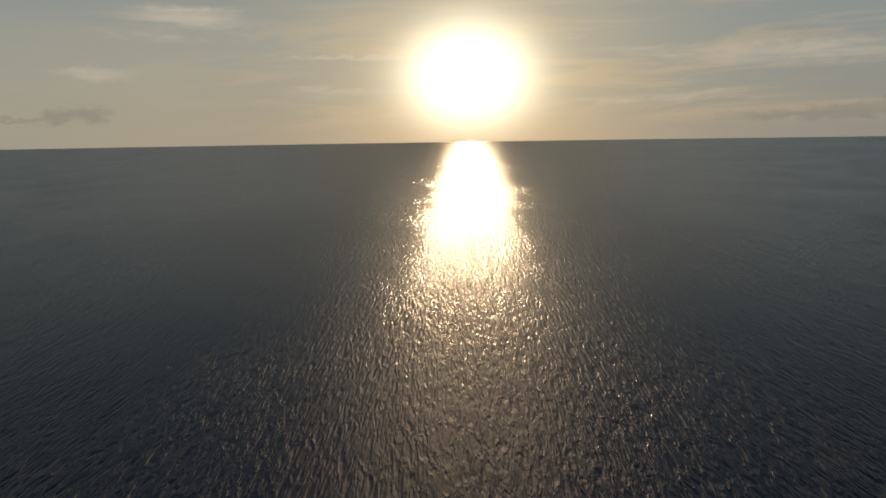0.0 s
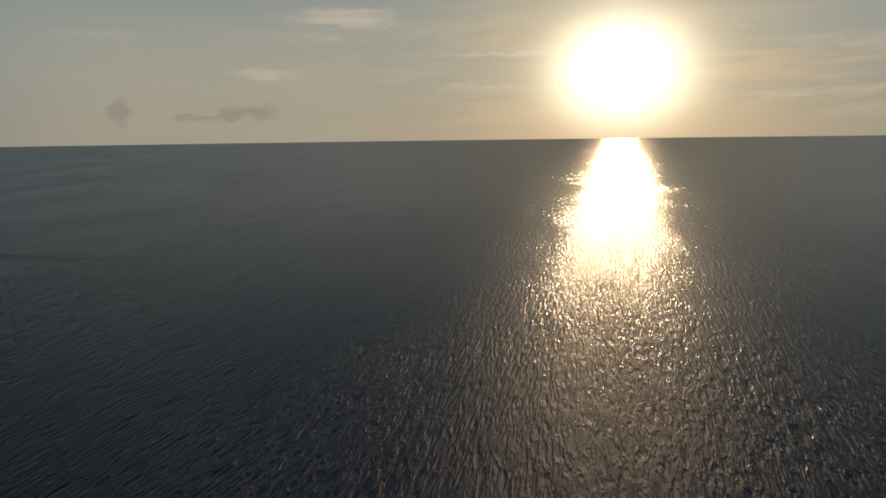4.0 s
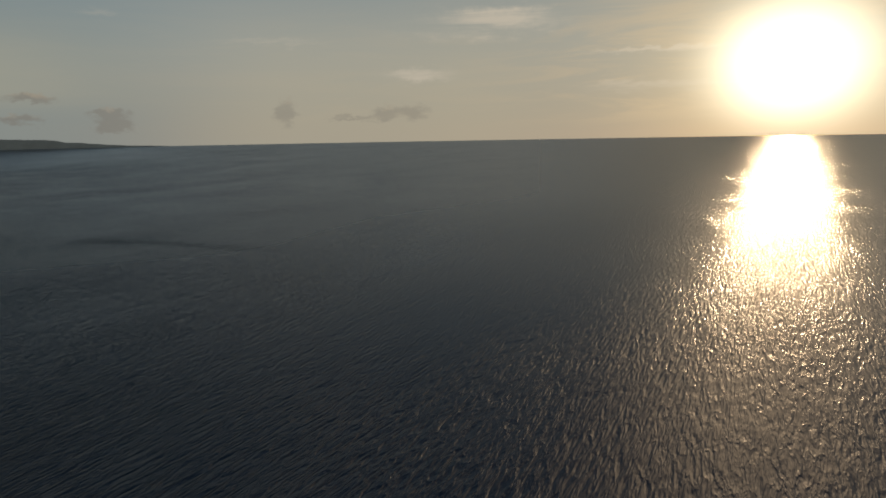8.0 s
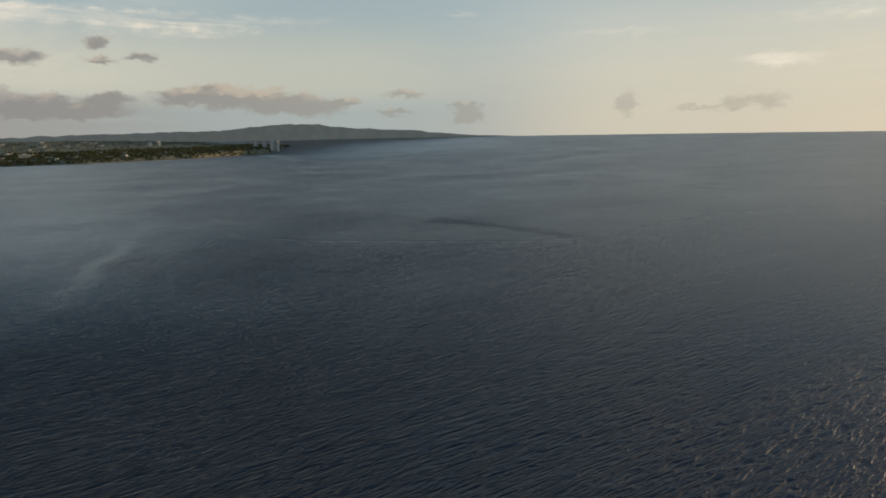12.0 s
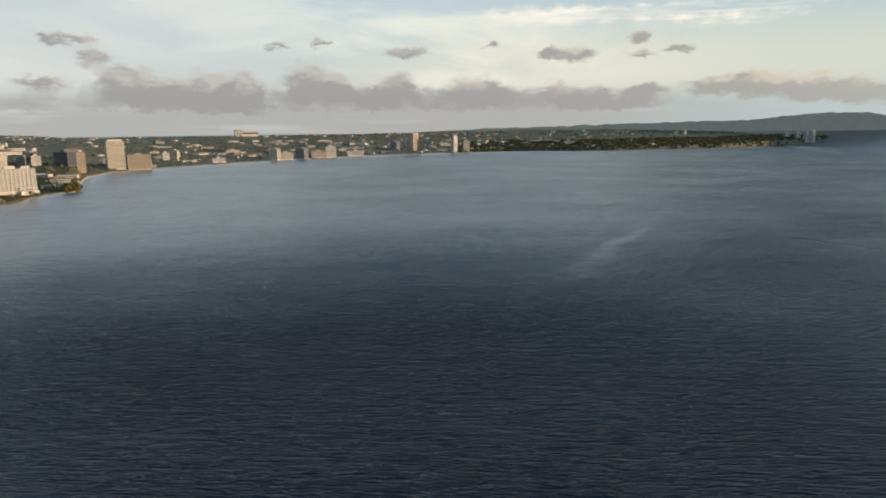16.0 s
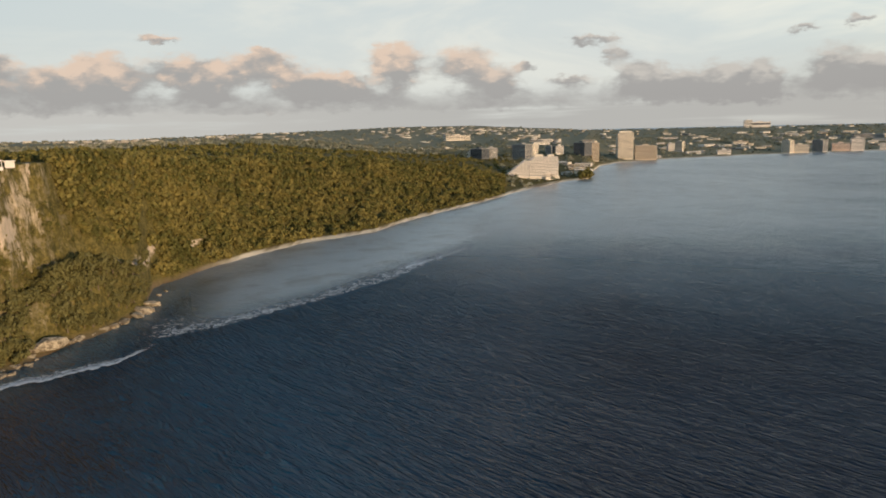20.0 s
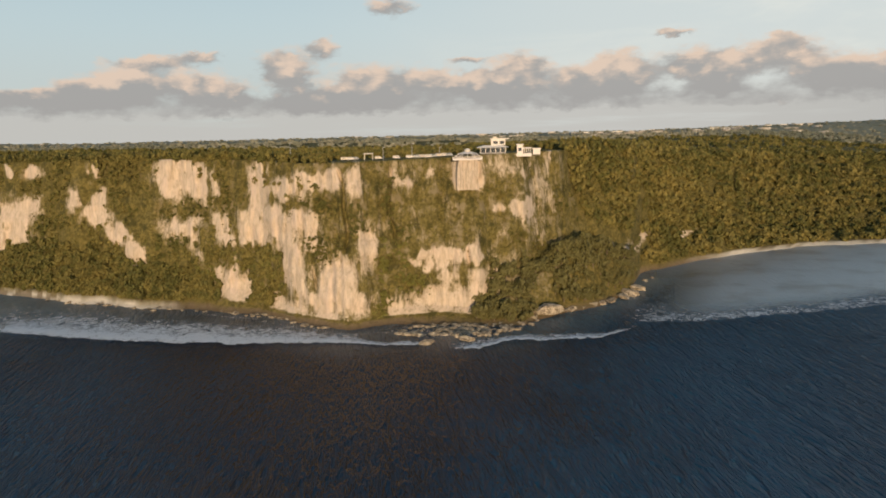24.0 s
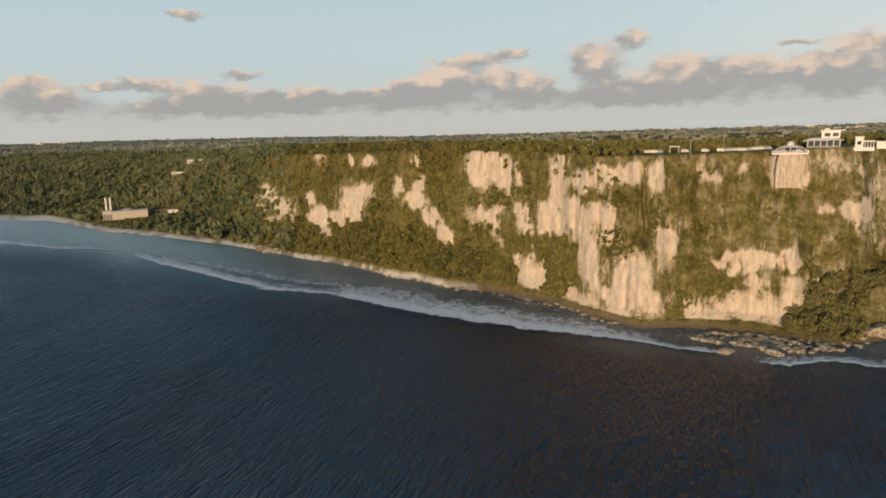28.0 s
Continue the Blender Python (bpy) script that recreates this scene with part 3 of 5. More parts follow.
bare_face(168.6, 48, 1.26, 7.3, 0.42); bare_face(193.6, 35, 0.67, 6.1, 0.6); bare_face(196.6, -3, 1.91, 4.3, 0.5)
bare_face(164.4, 100, 0.23, 4.8, 0.8)
# pale foot of the wall, grey upper corner, and the low outcrops in the woods
bare_face(187.8, 5, 1.0, 6, 0.68); bare_face(185.8, 9, 1.0, 8, 0.72); bare_face(183.4, 7, 1.3, 8, 0.78)
bare_face(181.0, 10, 1.2, 8, 0.78); bare_face(178.1, 9, 1.0, 6, 0.78); bare_face(175.7, 9, 1.3, 8, 0.8)
bare_face(173.4, 13, 1.4, 8, 0.85); bare_face(170.7, 20, 0.9, 8, 0.8); bare_face(169.7, 11, 0.9, 8, 0.75)
bare_face(165.7, 78, 1.1, 14, 0.5); bare_face(169.5, 93, 0.9, 8, 0.5); bare_face(166.0, 54, 1.3, 11, 0.48)
bare_face(157.6, 21, 1.0, 4.5, 1.0); bare_face(160.0, 25, 0.4, 3.0, 1.0); bare_face(161.2, 26, 0.3, 2.5, 1.0); bare_face(153.9, 19, 0.35, 2.8, 1.0)


def bareness(az, z):
    az, z = np.broadcast_arrays(np.asarray(az, float), np.asarray(z, float))
    t = np.zeros(az.shape)
    u = az + 1.9 * (octaves(az * 1.6, z * 0.06, 0.3, 4, 5) - 0.5)
    v = z + 19.0 * (octaves(az * 1.3, z * 0.10, 7.7, 4, 9) - 0.5)
    for a, c, w, h, clean in BARE:
        d = np.sqrt(((u - a) / w) ** 2 + ((v - c) / h) ** 2)
        t = np.maximum(t, clean * np.clip(1.27 - 0.64 * d, 0, 1))
    return t


# dark clefts: heading, lower and upper height
CLEFTS = [(182.0, 44, 98, 0.9), (177.9, 50, 98, 0.4), (197.7, 8, 26, 0.2), (188.0, 4, 40, 0.3), (171.7, 30, 46, 0.3), (184.9, 18, 34, 0.2)]

# ---- the sea: one sheet, whose far rim stands at the true horizon ----
def shore(az):
    """Distance of the waterline, or far out where there is only sea."""
    return np.where((az > 64) & (az < 266), np.interp(az, TABLE[:, 0], TABLE[:, 1]), 2400.0)


def sea():
    azd = np.arange(0, 360, 0.5)
    rows = np.concatenate([[0.02, 30], np.geomspace(60, 4480, 190), [4560, 4640, 4720, 4800, 4880, 4940]])
    D, R = np.meshgrid(azd, rows, indexing="ij")
    A = np.radians(D)
    start = np.interp(azd, [0, 40, 63.4, 268, 300, 360], [1700, 1700, 4400, 4400, 1700, 1700])[:, None]
    rise = np.clip((R - start) / (4940 - start), 0, 1) ** 1.5 * 88
    v = np.stack([-R * np.sin(A), R * np.cos(A), rise], -1).reshape(-1, 3)
    nu, nv = R.shape
    i, j = np.meshgrid(np.arange(nu), np.arange(nv - 1), indexing="ij")
    a, b = (i * nv + j).ravel(), (((i + 1) % nu) * nv + j).ravel()
    k, ring = np.arange(nu // 2 - 1), np.arange(nu) * nv
    middle = np.stack([ring[k], ring[k + 1], ring[nu - 2 - k], ring[nu - 1 - k]], 1)
    me = mesh_of("water", v, np.concatenate([np.stack([a, a + 1, b + 1, b], 1), middle]), WATER, True)

    def ease(x, lo, hi):
        x = np.clip((x - lo) / (hi - lo), 0, 1)
        return x * x * (3 - 2 * x)

    S = np.mean([shore(azd + k) for k in np.linspace(-2.5, 2.5, 11)], 0)[:, None]
    coastal = ease(D, 62, 70) * ease(D, 264, 250)
    reach = np.interp(D, [64, 118, 126, 136, 150, 160, 172, 200, 215, 232], [120, 250, 250, 230, 150, 70, 55, 80, 230, 420])
    shoal_and_sky = coastal * ease(S - R, reach * 1.25, reach * 0.25) * np.interp(D, [64, 150, 160, 170, 200, 212, 232], [1, 0.85, 0.35, 0.22, 0.25, 0.6, 0.75])
    near_edge = np.interp(D, [62, 90, 110, 150], [300, 320, 300, 360])
    bay = ease(D, 58, 84) * ease(D, 152, 132) * ease(R, near_edge, near_edge + 620)
    open_sea = np.interp(D, [0, 1.5, 5, 16, 30, 45, 60, 100, 300, 330, 340, 350, 354, 357.7, 360], [0.05, 0.10, 0.28, 0.46, 0.55, 0.75, 0.9, 0.5, 0.9, 0.8, 0.65, 0.36, 0.12, 0.03, 0.05])
    # the cliff's dark reflection, put into the water colour before its foot
    reflection_dim = 1 - 0.68 * ease(D, 167, 177) * ease(D, 203, 192)
    clear = reflection_dim * np.maximum(ease(D, 100, 150), 0.75 * ease(D, 45, 85)) * ease(D, 275, 262) * ease(R, np.interp(D, [60, 110, 150, 205, 215], [2200, 1500, 800, 800, 1900]), 330)
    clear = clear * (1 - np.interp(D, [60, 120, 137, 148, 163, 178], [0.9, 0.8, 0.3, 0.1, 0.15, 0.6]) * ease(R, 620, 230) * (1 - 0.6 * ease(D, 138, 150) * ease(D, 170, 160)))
    reefline = np.interp(D, [128, 134, 138, 144.6, 152, 158], [760, 640, 570, 495, 445, 420])
    lagoon = ease(D, 124, 134) * ease(D, 158.5, 150) * ease(R, reefline - 25, reefline + 45)
    clear = clear * (1 - lagoon)
    shoal_and_sky = np.maximum(np.maximum(shoal_and_sky, np.interp(D, [100, 116, 135], [0.4, 0.6, 0.6]) * bay), 0.85 * lagoon)
    calm = np.maximum(np.maximum(np.maximum(shoal_and_sky * 0.8, lagoon), bay * 0.95), open_sea * (np.interp(D, [38, 60, 300, 320], [0.5, 0.25, 0.05, 0.5]) * ease(R, 200, 700) + np.interp(D, [38, 60, 300, 320], [0.45, 0.72, 0.85, 0.45]) * ease(R, 300, 1500)))
    # pale tone painted into the water before the far hills for reflected sky
    shoal_and_sky = np.maximum(shoal_and_sky, 0.3 * ease(D, 42, 52) * ease(D, 68, 63) * ease(R, 3200, 4300))
    wind = np.interp(D, [0, 12, 30, 60, 95, 300, 335, 350, 360], [0.40, 0.45, 0.75, 1.2, 2.3, 1.6, 0.75, 0.45, 0.40])
    for key, values in (("shoal_and_sky", shoal_and_sky), ("calm", calm), ("clear", clear), ("wind", wind)):
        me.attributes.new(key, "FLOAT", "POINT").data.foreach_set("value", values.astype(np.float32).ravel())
    # little of the tilt of the lifted rim goes into the shading: the true sea lies flat
    dr = np.gradient(rise, rows, axis=1)
    dt = np.gradient(rise, np.radians(0.5), axis=0) / R
    nx, ny = 0.1 * (dr * np.sin(A) + dt * np.cos(A)), 0.1 * (-dr * np.cos(A) + dt * np.sin(A))
    n = np.stack([nx, ny, np.ones_like(nx)], -1)
    n /= np.linalg.norm(n, axis=-1, keepdims=True)
    me.normals_split_custom_set_from_vertices(n.reshape(-1, 3).tolist())
    return tagged(new("water", me), "rippled deep blue sea with a sun glitter path", "sea", kind="structure")


sea()


def land():
    az = np.concatenate([np.arange(63.5, 68, 0.12), np.arange(68, 154, 0.4), np.arange(154, 216, 0.11), np.arange(216, 262, 0.4)])
    cols = []
    nface, nin = 72, 46
    bares = []
    for a in az:
        rs, zs = profile(a)
        r = list(rs[:4]) + list(rs[3] + (rs[4] - rs[3]) * np.linspace(0.12, 1, 12))
        z = list(np.interp(r, rs, zs))
        f = np.linspace(0, 1, nface)[1:]
        fr = rs[4] + (rs[5] - rs[4]) * f
        fz = zs[4] + (zs[5] - zs[4]) * f
        r += list(fr)
        z += list(fz)
        g = (np.linspace(0, 1, nin)[1:]) ** 2.2
        pr = rs[5] + (rs[-1] - rs[5]) * g
        r += list(pr)
        z += [height(a, q) for q in pr]
        cols.append(np.stack([np.full(len(r), a), r, z], 1))
    P = np.array(cols)
    A, R, Z = P[..., 0], P[..., 1].copy(), P[..., 2]
    rad = np.radians(A)
    X0, Y0 = -R * np.sin(rad), R * np.cos(rad)
    row = np.arange(A.shape[1])
    face = np.clip((row - 14) / 6, 0, 1) * np.clip((92 - row) / 8, 0, 1)
    face = face[None, :] * np.clip((A - 155) / 6, 0, 1) * np.clip((218 - A) / 6, 0, 1)
    rib = octaves(X0 / 17, Y0 / 17, Z / 90, 3, 11) - 0.5
    rough = octaves(X0 / 5, Y0 / 5, Z / 13, 3, 21) - 0.5
    ledge = octaves(X0 / 60, Y0 / 60, Z / 9, 2, 31) - 0.5
    BAREV = bareness(A, Z) * np.clip((row - 4) / 4, 0, 1)[None, :] * np.clip((96 - row) / 6, 0, 1)[None, :]
    tooth = octaves(X0 / 2.2, Y0 / 2.2, Z / 6, 2, 25) - 0.5
    R += face * (15 * rib + 5.5 * rough + 2.2 * tooth + 6 * ledge - 1.6 * BAREV)
    for az0, lo, hi, deep in CLEFTS:
        bend = 0.25 * np.sin(Z / 13 + az0) + 0.12 * np.sin(Z / 5)
        R += face * 6 * np.exp(-((A - az0 - bend) / (0.10 + 0.08 * deep)) ** 2) * np.clip((Z - lo) / 4, 0, 1) * np.clip((hi - Z) / 4, 0, 1)
    under = (octaves(X0 / 6, Y0 / 6, 0.5, 3, 41) - 0.5) * np.where((row > 1) & (row < 16), 1.0, 0)[None, :]
    Z = Z + under * 1.0 + (row > 3)[None, :] * mound(A, R)
    SANDV = np.clip((row - 0) / 2, 0, 1)[None, :] * np.clip((2.9 - Z + 3 * under) / 1.2, 0, 1) * (row < 16)[None, :]
    LEDGEV = np.clip((A - 150) / 4, 0, 1) * np.clip((198 - A) / 3, 0, 1)
    LEDGEV = np.maximum(LEDGEV, np.clip((91 - A) / 3, 0, 1))
    LEDGEV = np.maximum(LEDGEV, (octaves(X0 / 14, Y0 / 14, 2.5, 2, 51) > np.where((A > 193) & (A < 212), 0.52, 0.62)) * 0.8)
    CENTRE = np.clip((A - 161) / 3, 0, 1) * np.clip((193 - A) / 4, 0, 1) * np.clip((Z - 3) / 4, 0, 1) * (row < 90)[None, :]
    BAREV = np.maximum(BAREV, 0.32 * CENTRE)
    rad = np.radians(A)
    v = np.stack([-R * np.sin(rad), R * np.cos(rad), Z], -1).reshape(-1, 3)
    me = mesh_of("ground", v, grid_faces(*A.shape)[:, ::-1], GROUND, True)
    for key, values in (("bare", BAREV), ("sand", SANDV), ("ledge", LEDGEV)):
        me.attributes.new(key, "FLOAT", "POINT").data.foreach_set("value", np.clip(values, 0, 1).astype(np.float32).ravel())
    return tagged(new("ground", me), "limestone coast with cliff, beach and wooded plateau", "ground", kind="structure")


land()

# ---- small builders ----
def box(bm, x0, x1, y0, y1, z0, z1, bevel=0.0):
    m = Matrix.Translation(((x0 + x1) / 2, (y0 + y1) / 2, (z0 + z1) / 2)) @ Matrix.Diagonal((x1 - x0, y1 - y0, z1 - z0, 1))
    made = bmesh.ops.create_cube(bm, size=1, matrix=m)
    if bevel:
        edges = list({e for v in made["verts"] for e in v.link_edges})
        bmesh.ops.bevel(bm, geom=edges, offset=bevel, segments=1, affect="EDGES")


def post(bm, x, y, z0, z1, r0, r1, sides=8):
    bmesh.ops.create_cone(bm, cap_ends=True, segments=sides, radius1=r0, radius2=r1, depth=z1 - z0, matrix=Matrix.Translation((x, y, (z0 + z1) / 2)))


def solid(fill):
    bm = bmesh.new()
    fill(bm)
    return bm


def part(name, bm, mat, parent=None, label=""):
    me = bpy.data.meshes.new(name)
    bm.to_mesh(me)
    bm.free()
    me.materials.append(mat)
    ob = new(name, me)
    ob.parent = parent
    if label:
        ob["label"] = label
    return ob


def boxes(name, mat, parent, *sides, label="", bevel=0.0):
    bm = bmesh.new()
    for s in sides:
        box(bm, *s, bevel)
    return part(name, bm, mat, parent, label)


def thing(name, label, category, m, group=""):
    ob = new(name)
    ob.matrix_basis = m
    return tagged(ob, label, category, group)


def at(az, r, z, turn=0.0):
    """A pose on the land whose -Y side faces the drone, turned further by some degrees."""
    x, y = place(az, r)
    return pose(x, y, z, 0, 0, az + turn)


WHITE = plain("white_render", (0.78, 0.72, 0.66), 0.8, 0.08, 0.2)
CREAM = plain("cream_render", (0.74, 0.66, 0.55), 0.8, 0.1, 0.2)
TAN = plain("tan_render", (0.54, 0.45, 0.35), 0.8, 0.12, 0.2)
PINK = plain("pink_render", (0.72, 0.57, 0.47), 0.8, 0.1, 0.2)
GREY = plain("grey_concrete", (0.32, 0.31, 0.30), 0.85, 0.15, 0.25)
DARK = plain("dark_paint_and_shade", (0.10, 0.105, 0.115), 0.5, 0.15, 0.2)
ROOF = plain("flat_roof", (0.40, 0.38, 0.35), 0.9, 0.2, 0.15)
TIMBER = plain("weathered_timber", (0.16, 0.11, 0.07), 0.8, 0.25, 1.2)
METAL = plain("galvanised_metal", (0.42, 0.42, 0.42), 0.45, 0.1, 1.0)
RED = plain("red_paint", (0.42, 0.08, 0.05), 0.6, 0.1, 0.4)
GLASS, g, b = material("window_glass")
b.inputs["Base Color"].default_value = (0.03, 0.04, 0.05, 1)
b.inputs["Roughness"].default_value, b.inputs["Metallic"].default_value = 0.12, 0.0
b.inputs["IOR"].default_value = 1.6
STONE, g, b = material("boulder_stone")
geo = g.node("ShaderNodeNewGeometry")
n1, n2 = g.noise(geo.outputs["Position"], 0.5, 5, 0.65), g.noise(geo.outputs["Position"], 2.5, 4)
rnd = g.node("ShaderNodeObjectInfo").outputs["Random"]
tint = g.mix(rnd, (0.33, 0.28, 0.20), (0.54, 0.46, 0.34))
g.tree.links.new(g.mix(g.step(n1, 0.38, 0.6), (0.17, 0.135, 0.09), tint), b.inputs["Base Color"])
b.inputs["Roughness"].default_value = 0.9
g.tree.links.new(g.node("ShaderNodeBump", {"Strength": 0.8, "Distance": 0.3, "Height": n2}).outputs[0], b.inputs["Normal"])

# ---- surf ----
FOAM, g, b = material("sea_foam")
pos = g.node("ShaderNodeNewGeometry").outputs["Position"]
thick = g.node("ShaderNodeAttribute", attribute_name="thick").outputs["Fac"]
lace = g.add(g.mul(g.noise(pos, 0.16, 6, 0.7, 1.2), 0.6), g.mul(g.noise(pos, 0.7, 4, 0.65, 0.8), 0.4))
cover = g.step(g.add(thick, g.mul(g.sub(lace, 0.5), 3.2)), 0.22, 1.08)
b.inputs["Base Color"].default_value = (0.82, 0.83, 0.84, 1)
b.inputs["Roughness"].default_value = 0.9
g.tree.links.new(g.mul(cover, 0.95), b.inputs["Alpha"])


def surf(label, line, strength=1.0):
    """A band of broken water along rows of heading, nearer and farther distance."""
    line = np.array(line)
    order = np.argsort(line[:, 0])
    line = line[order]
    az = np.arange(line[0, 0], line[-1, 0], 0.18)
    lo, hi = np.interp(az, line[:, 0], line[:, 1]), np.interp(az, line[:, 0], line[:, 2])
    lo = lo + 9 * (octaves(az * 1.4, 0.5, 0.5, 3, 61) - 0.5)
    hi = hi + 12 * (octaves(az * 0.9, 4.5, 0.5, 3, 71) - 0.5)
    hi = np.maximum(hi, lo + 1.2)
    w = np.linspace(-0.12, 1.12, 11)
    A = az[:, None] + 0 * w
    R = lo[:, None] + (hi - lo)[:, None] * w[None, :]
    ends = np.clip(np.minimum(az - az[0], az[-1] - az) / 2.0, 0, 1)
    front = np.exp(-((w - 0.12) / 0.22) ** 2)
    T = strength * ends[:, None] * (0.52 + 0.36 * front)[None, :] * np.clip(np.minimum((w + 0.12) / 0.14, (1.12 - w) / 0.5), 0, 1)[None, :]
    T = T + 0.25 * ends[:, None] * (octaves(A * 1.2, R / 16, 0.5, 3, 81) - 0.45)
    T[:, 0] = T[:, -1] = -1
    T[0] = T[-1] = -1
    Z = 0.25 + 0.3 * front[None, :] * ends[:, None] * strength
    rad = np.radians(A)
    me = mesh_of("surf", np.stack([-R * np.sin(rad), R * np.cos(rad), Z], -1).reshape(-1, 3), grid_faces(*A.shape)[:, ::-1], FOAM, True)
    me.attributes.new("thick", "FLOAT", "POINT").data.foreach_set("value", T.astype(np.float32).ravel())
    return tagged(new("surf", me), label, "surf", kind="stuff")


surf("broad band of white surf rolling onto the reef", [(209.0, 512, 545), (207.0, 494, 545), (203.9, 466, 532), (201.6, 446, 512), (199.7, 434, 494), (196, 415, 474), (192, 400, 450), (186.7, 387, 424), (182, 379, 396), (179.2, 371, 380), (174.5, 369, 377)], 1.3)
surf("long curling breaker along the reef edge", [(224.2, 817, 836), (221.3, 702, 752), (218.6, 638, 686), (216.1, 585, 625), (213.2, 543, 566), (210.5, 521, 534)], 1.5)
surf("milky wash behind the breaker", [(215.5, 562, 605), (213.5, 540, 585), (210.4, 522, 552), (206.9, 499, 520), (203.5, 476, 500)], 1.05)
surf("thin foam drifting over the reef flat", [(223, 770, 840), (219, 690, 760), (215, 610, 690), (211, 556, 620), (205, 510, 560), (198, 470, 505)], 0.62)
surf("thin white breaker far along the reef edge", [(240, 1210, 1320), (236, 1090, 1190), (231.7, 979, 1080), (228.2, 877, 938), (226, 850, 876), (222.5, 790, 806)], 1.0)
surf("thin white breaker off the boulder shore", [(173.8, 360, 374), (170.9, 360, 378), (168.2, 374, 388), (164.6, 376, 390), (160.3, 386, 396), (157, 412, 420)], 1.15)
surf("faint streaks of foam along the reef edge", [(159, 416, 475), (152.5, 432, 485), (147.5, 458, 505), (144.6, 476, 530), (140.3, 515, 600), (137.8, 540, 632), (133.9, 615, 690), (130, 695, 750)], 0.66)
surf("patch of broken water on the reef flat", [(138.5, 560, 585), (135.8, 590, 625), (133.6, 615, 655)], 1.15)
surf("wash of foam at the cliff foot", [(196, 486, 496), (190, 450, 458), (186, 412, 424), (182, 392, 402), (178, 396, 410), (174, 386, 402), (170, 380, 396)], 0.5)

# ---- boulders and rock ledges ----
def boulder_mesh(seed):
    rng = random.Random(seed)
    bm = bmesh.new()
    bmesh.ops.create_icosphere(bm, subdivisions=2, radius=1)
    off = Vector((rng.uniform(0, 50), rng.uniform(0, 50), 0))
    for v in bm.verts:
        n = noise.noise(v.co * 1.1 + off) * 0.55 + noise.noise(v.co * 2.7 + off) * 0.22
        v.co *= 1 + n
        v.co.z = max(v.co.z, -0.55) * 0.72
    me = bpy.data.meshes.new("boulder")
    bm.to_mesh(me)
    bm.free()
    me.materials.append(STONE)
    return me


BOULDERS = [boulder_mesh(k) for k in range(6)]


def boulder(az, r, size, z=0.2, stretch=1.3, label="pale grey limestone boulder lying on the wave-washed shore"):
    ob = new("boulder", random.choice(BOULDERS))
    x, y = place(az, r)
    ob.matrix_basis = pose(x, y, z + size * 0.1, random.uniform(-12, 12), random.uniform(-12, 12), random.uniform(0, 360)) @ Matrix.Diagonal((size * stretch, size, size * 0.85, 1))
    return tagged(ob, label, "rock", "boulders on the shore")


random.seed(5)
for k in range(270):
    az = random.triangular(165.0, 178.5, 171.5)
    boulder(az, float(np.interp(az, [165, 170, 176, 179], [414, 392, 394, 404])) + random.uniform(-8, 16), random.choice((0.6, 0.8, 1.0, 1.2, 1.6, 2.1)), random.uniform(-0.2, 0.5))
for az, r, size in ((165.1, 430, 7.4), (171.8, 376, 3.4), (172.5, 384, 3.0), (175.4, 371, 2.6), (175.0, 374, 1.8), (158.2, 492, 6.0), (158.6, 482, 4.0), (159.6, 470, 3.4), (160.4, 463, 3.0), (161.2, 457, 3.4), (162.0, 450, 2.6), (162.8, 444, 2.8), (163.4, 440, 2.4),
                    (157.6, 510, 5.0), (156.9, 540, 1.6), (156.4, 552, 1.3), (213.6, 742, 4.0), (213.0, 728, 5.0), (212.4, 718, 3.4), (166.2, 421, 3.0), (167.0, 408, 1.6)):
    boulder(az, r, size, 0.4 + max(0, size - 6) * 1.6, 1.4, "large weathered limestone block at the water's edge")
for k in range(70):
    az = random.uniform(184, 206)
    boulder(az, float(shore(az)) + random.uniform(-6, 5), random.uniform(0.7, 1.8), 0.0, 1.5, "low dark reef rock at the cliff foot")

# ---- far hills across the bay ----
FARHILL = plain("hazed_distant_hills", (0.17, 0.18, 0.15), 0.95, 0.45, 0.012)
# a faint grey glow on the hills stands for the haze before them
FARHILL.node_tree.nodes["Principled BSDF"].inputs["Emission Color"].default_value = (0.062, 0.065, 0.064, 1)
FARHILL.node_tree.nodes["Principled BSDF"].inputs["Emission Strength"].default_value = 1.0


def far_hills():
    az = np.arange(42, 96, 0.08)
    el = np.interp(az, [42, 46, 48.8, 50.5, 54, 56.6, 60, 62, 64, 66.5, 69, 75.9, 83.3, 90, 96], [-0.9, -0.33, -0.24, -0.12, 0.2, 0.34, 0.55, 0.82, 0.86, 0.72, 0.42, 0.3, 0.1, -0.05, -0.3])
    el = el + (0.22 * (octaves(az * 1.1, 0.5, 0.5, 5, 91) - 0.5)) * np.clip((el + 0.4) / 0.5, 0, 1)
    rows = []
    for depth, share in ((0, 0.0), (12, 0.35), (24, 0.7), (34, 0.93), (40, 1.0), (46, 0.9)):
        r = 4895.0 + depth
        crest = 118 + 4930 * np.tan(np.radians(el))
        z = 20 + (crest - 20) * (share + 0.05 * (octaves(az * 2.0, depth, 0.5, 3, 95) - 0.5) * (share < 1))
        rad = np.radians(az)
        rows.append(np.stack([-r * np.sin(rad), r * np.cos(rad), z], -1))
    v = np.stack(rows, 1)
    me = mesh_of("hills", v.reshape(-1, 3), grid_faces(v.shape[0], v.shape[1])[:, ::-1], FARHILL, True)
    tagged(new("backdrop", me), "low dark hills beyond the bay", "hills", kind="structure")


far_hills()


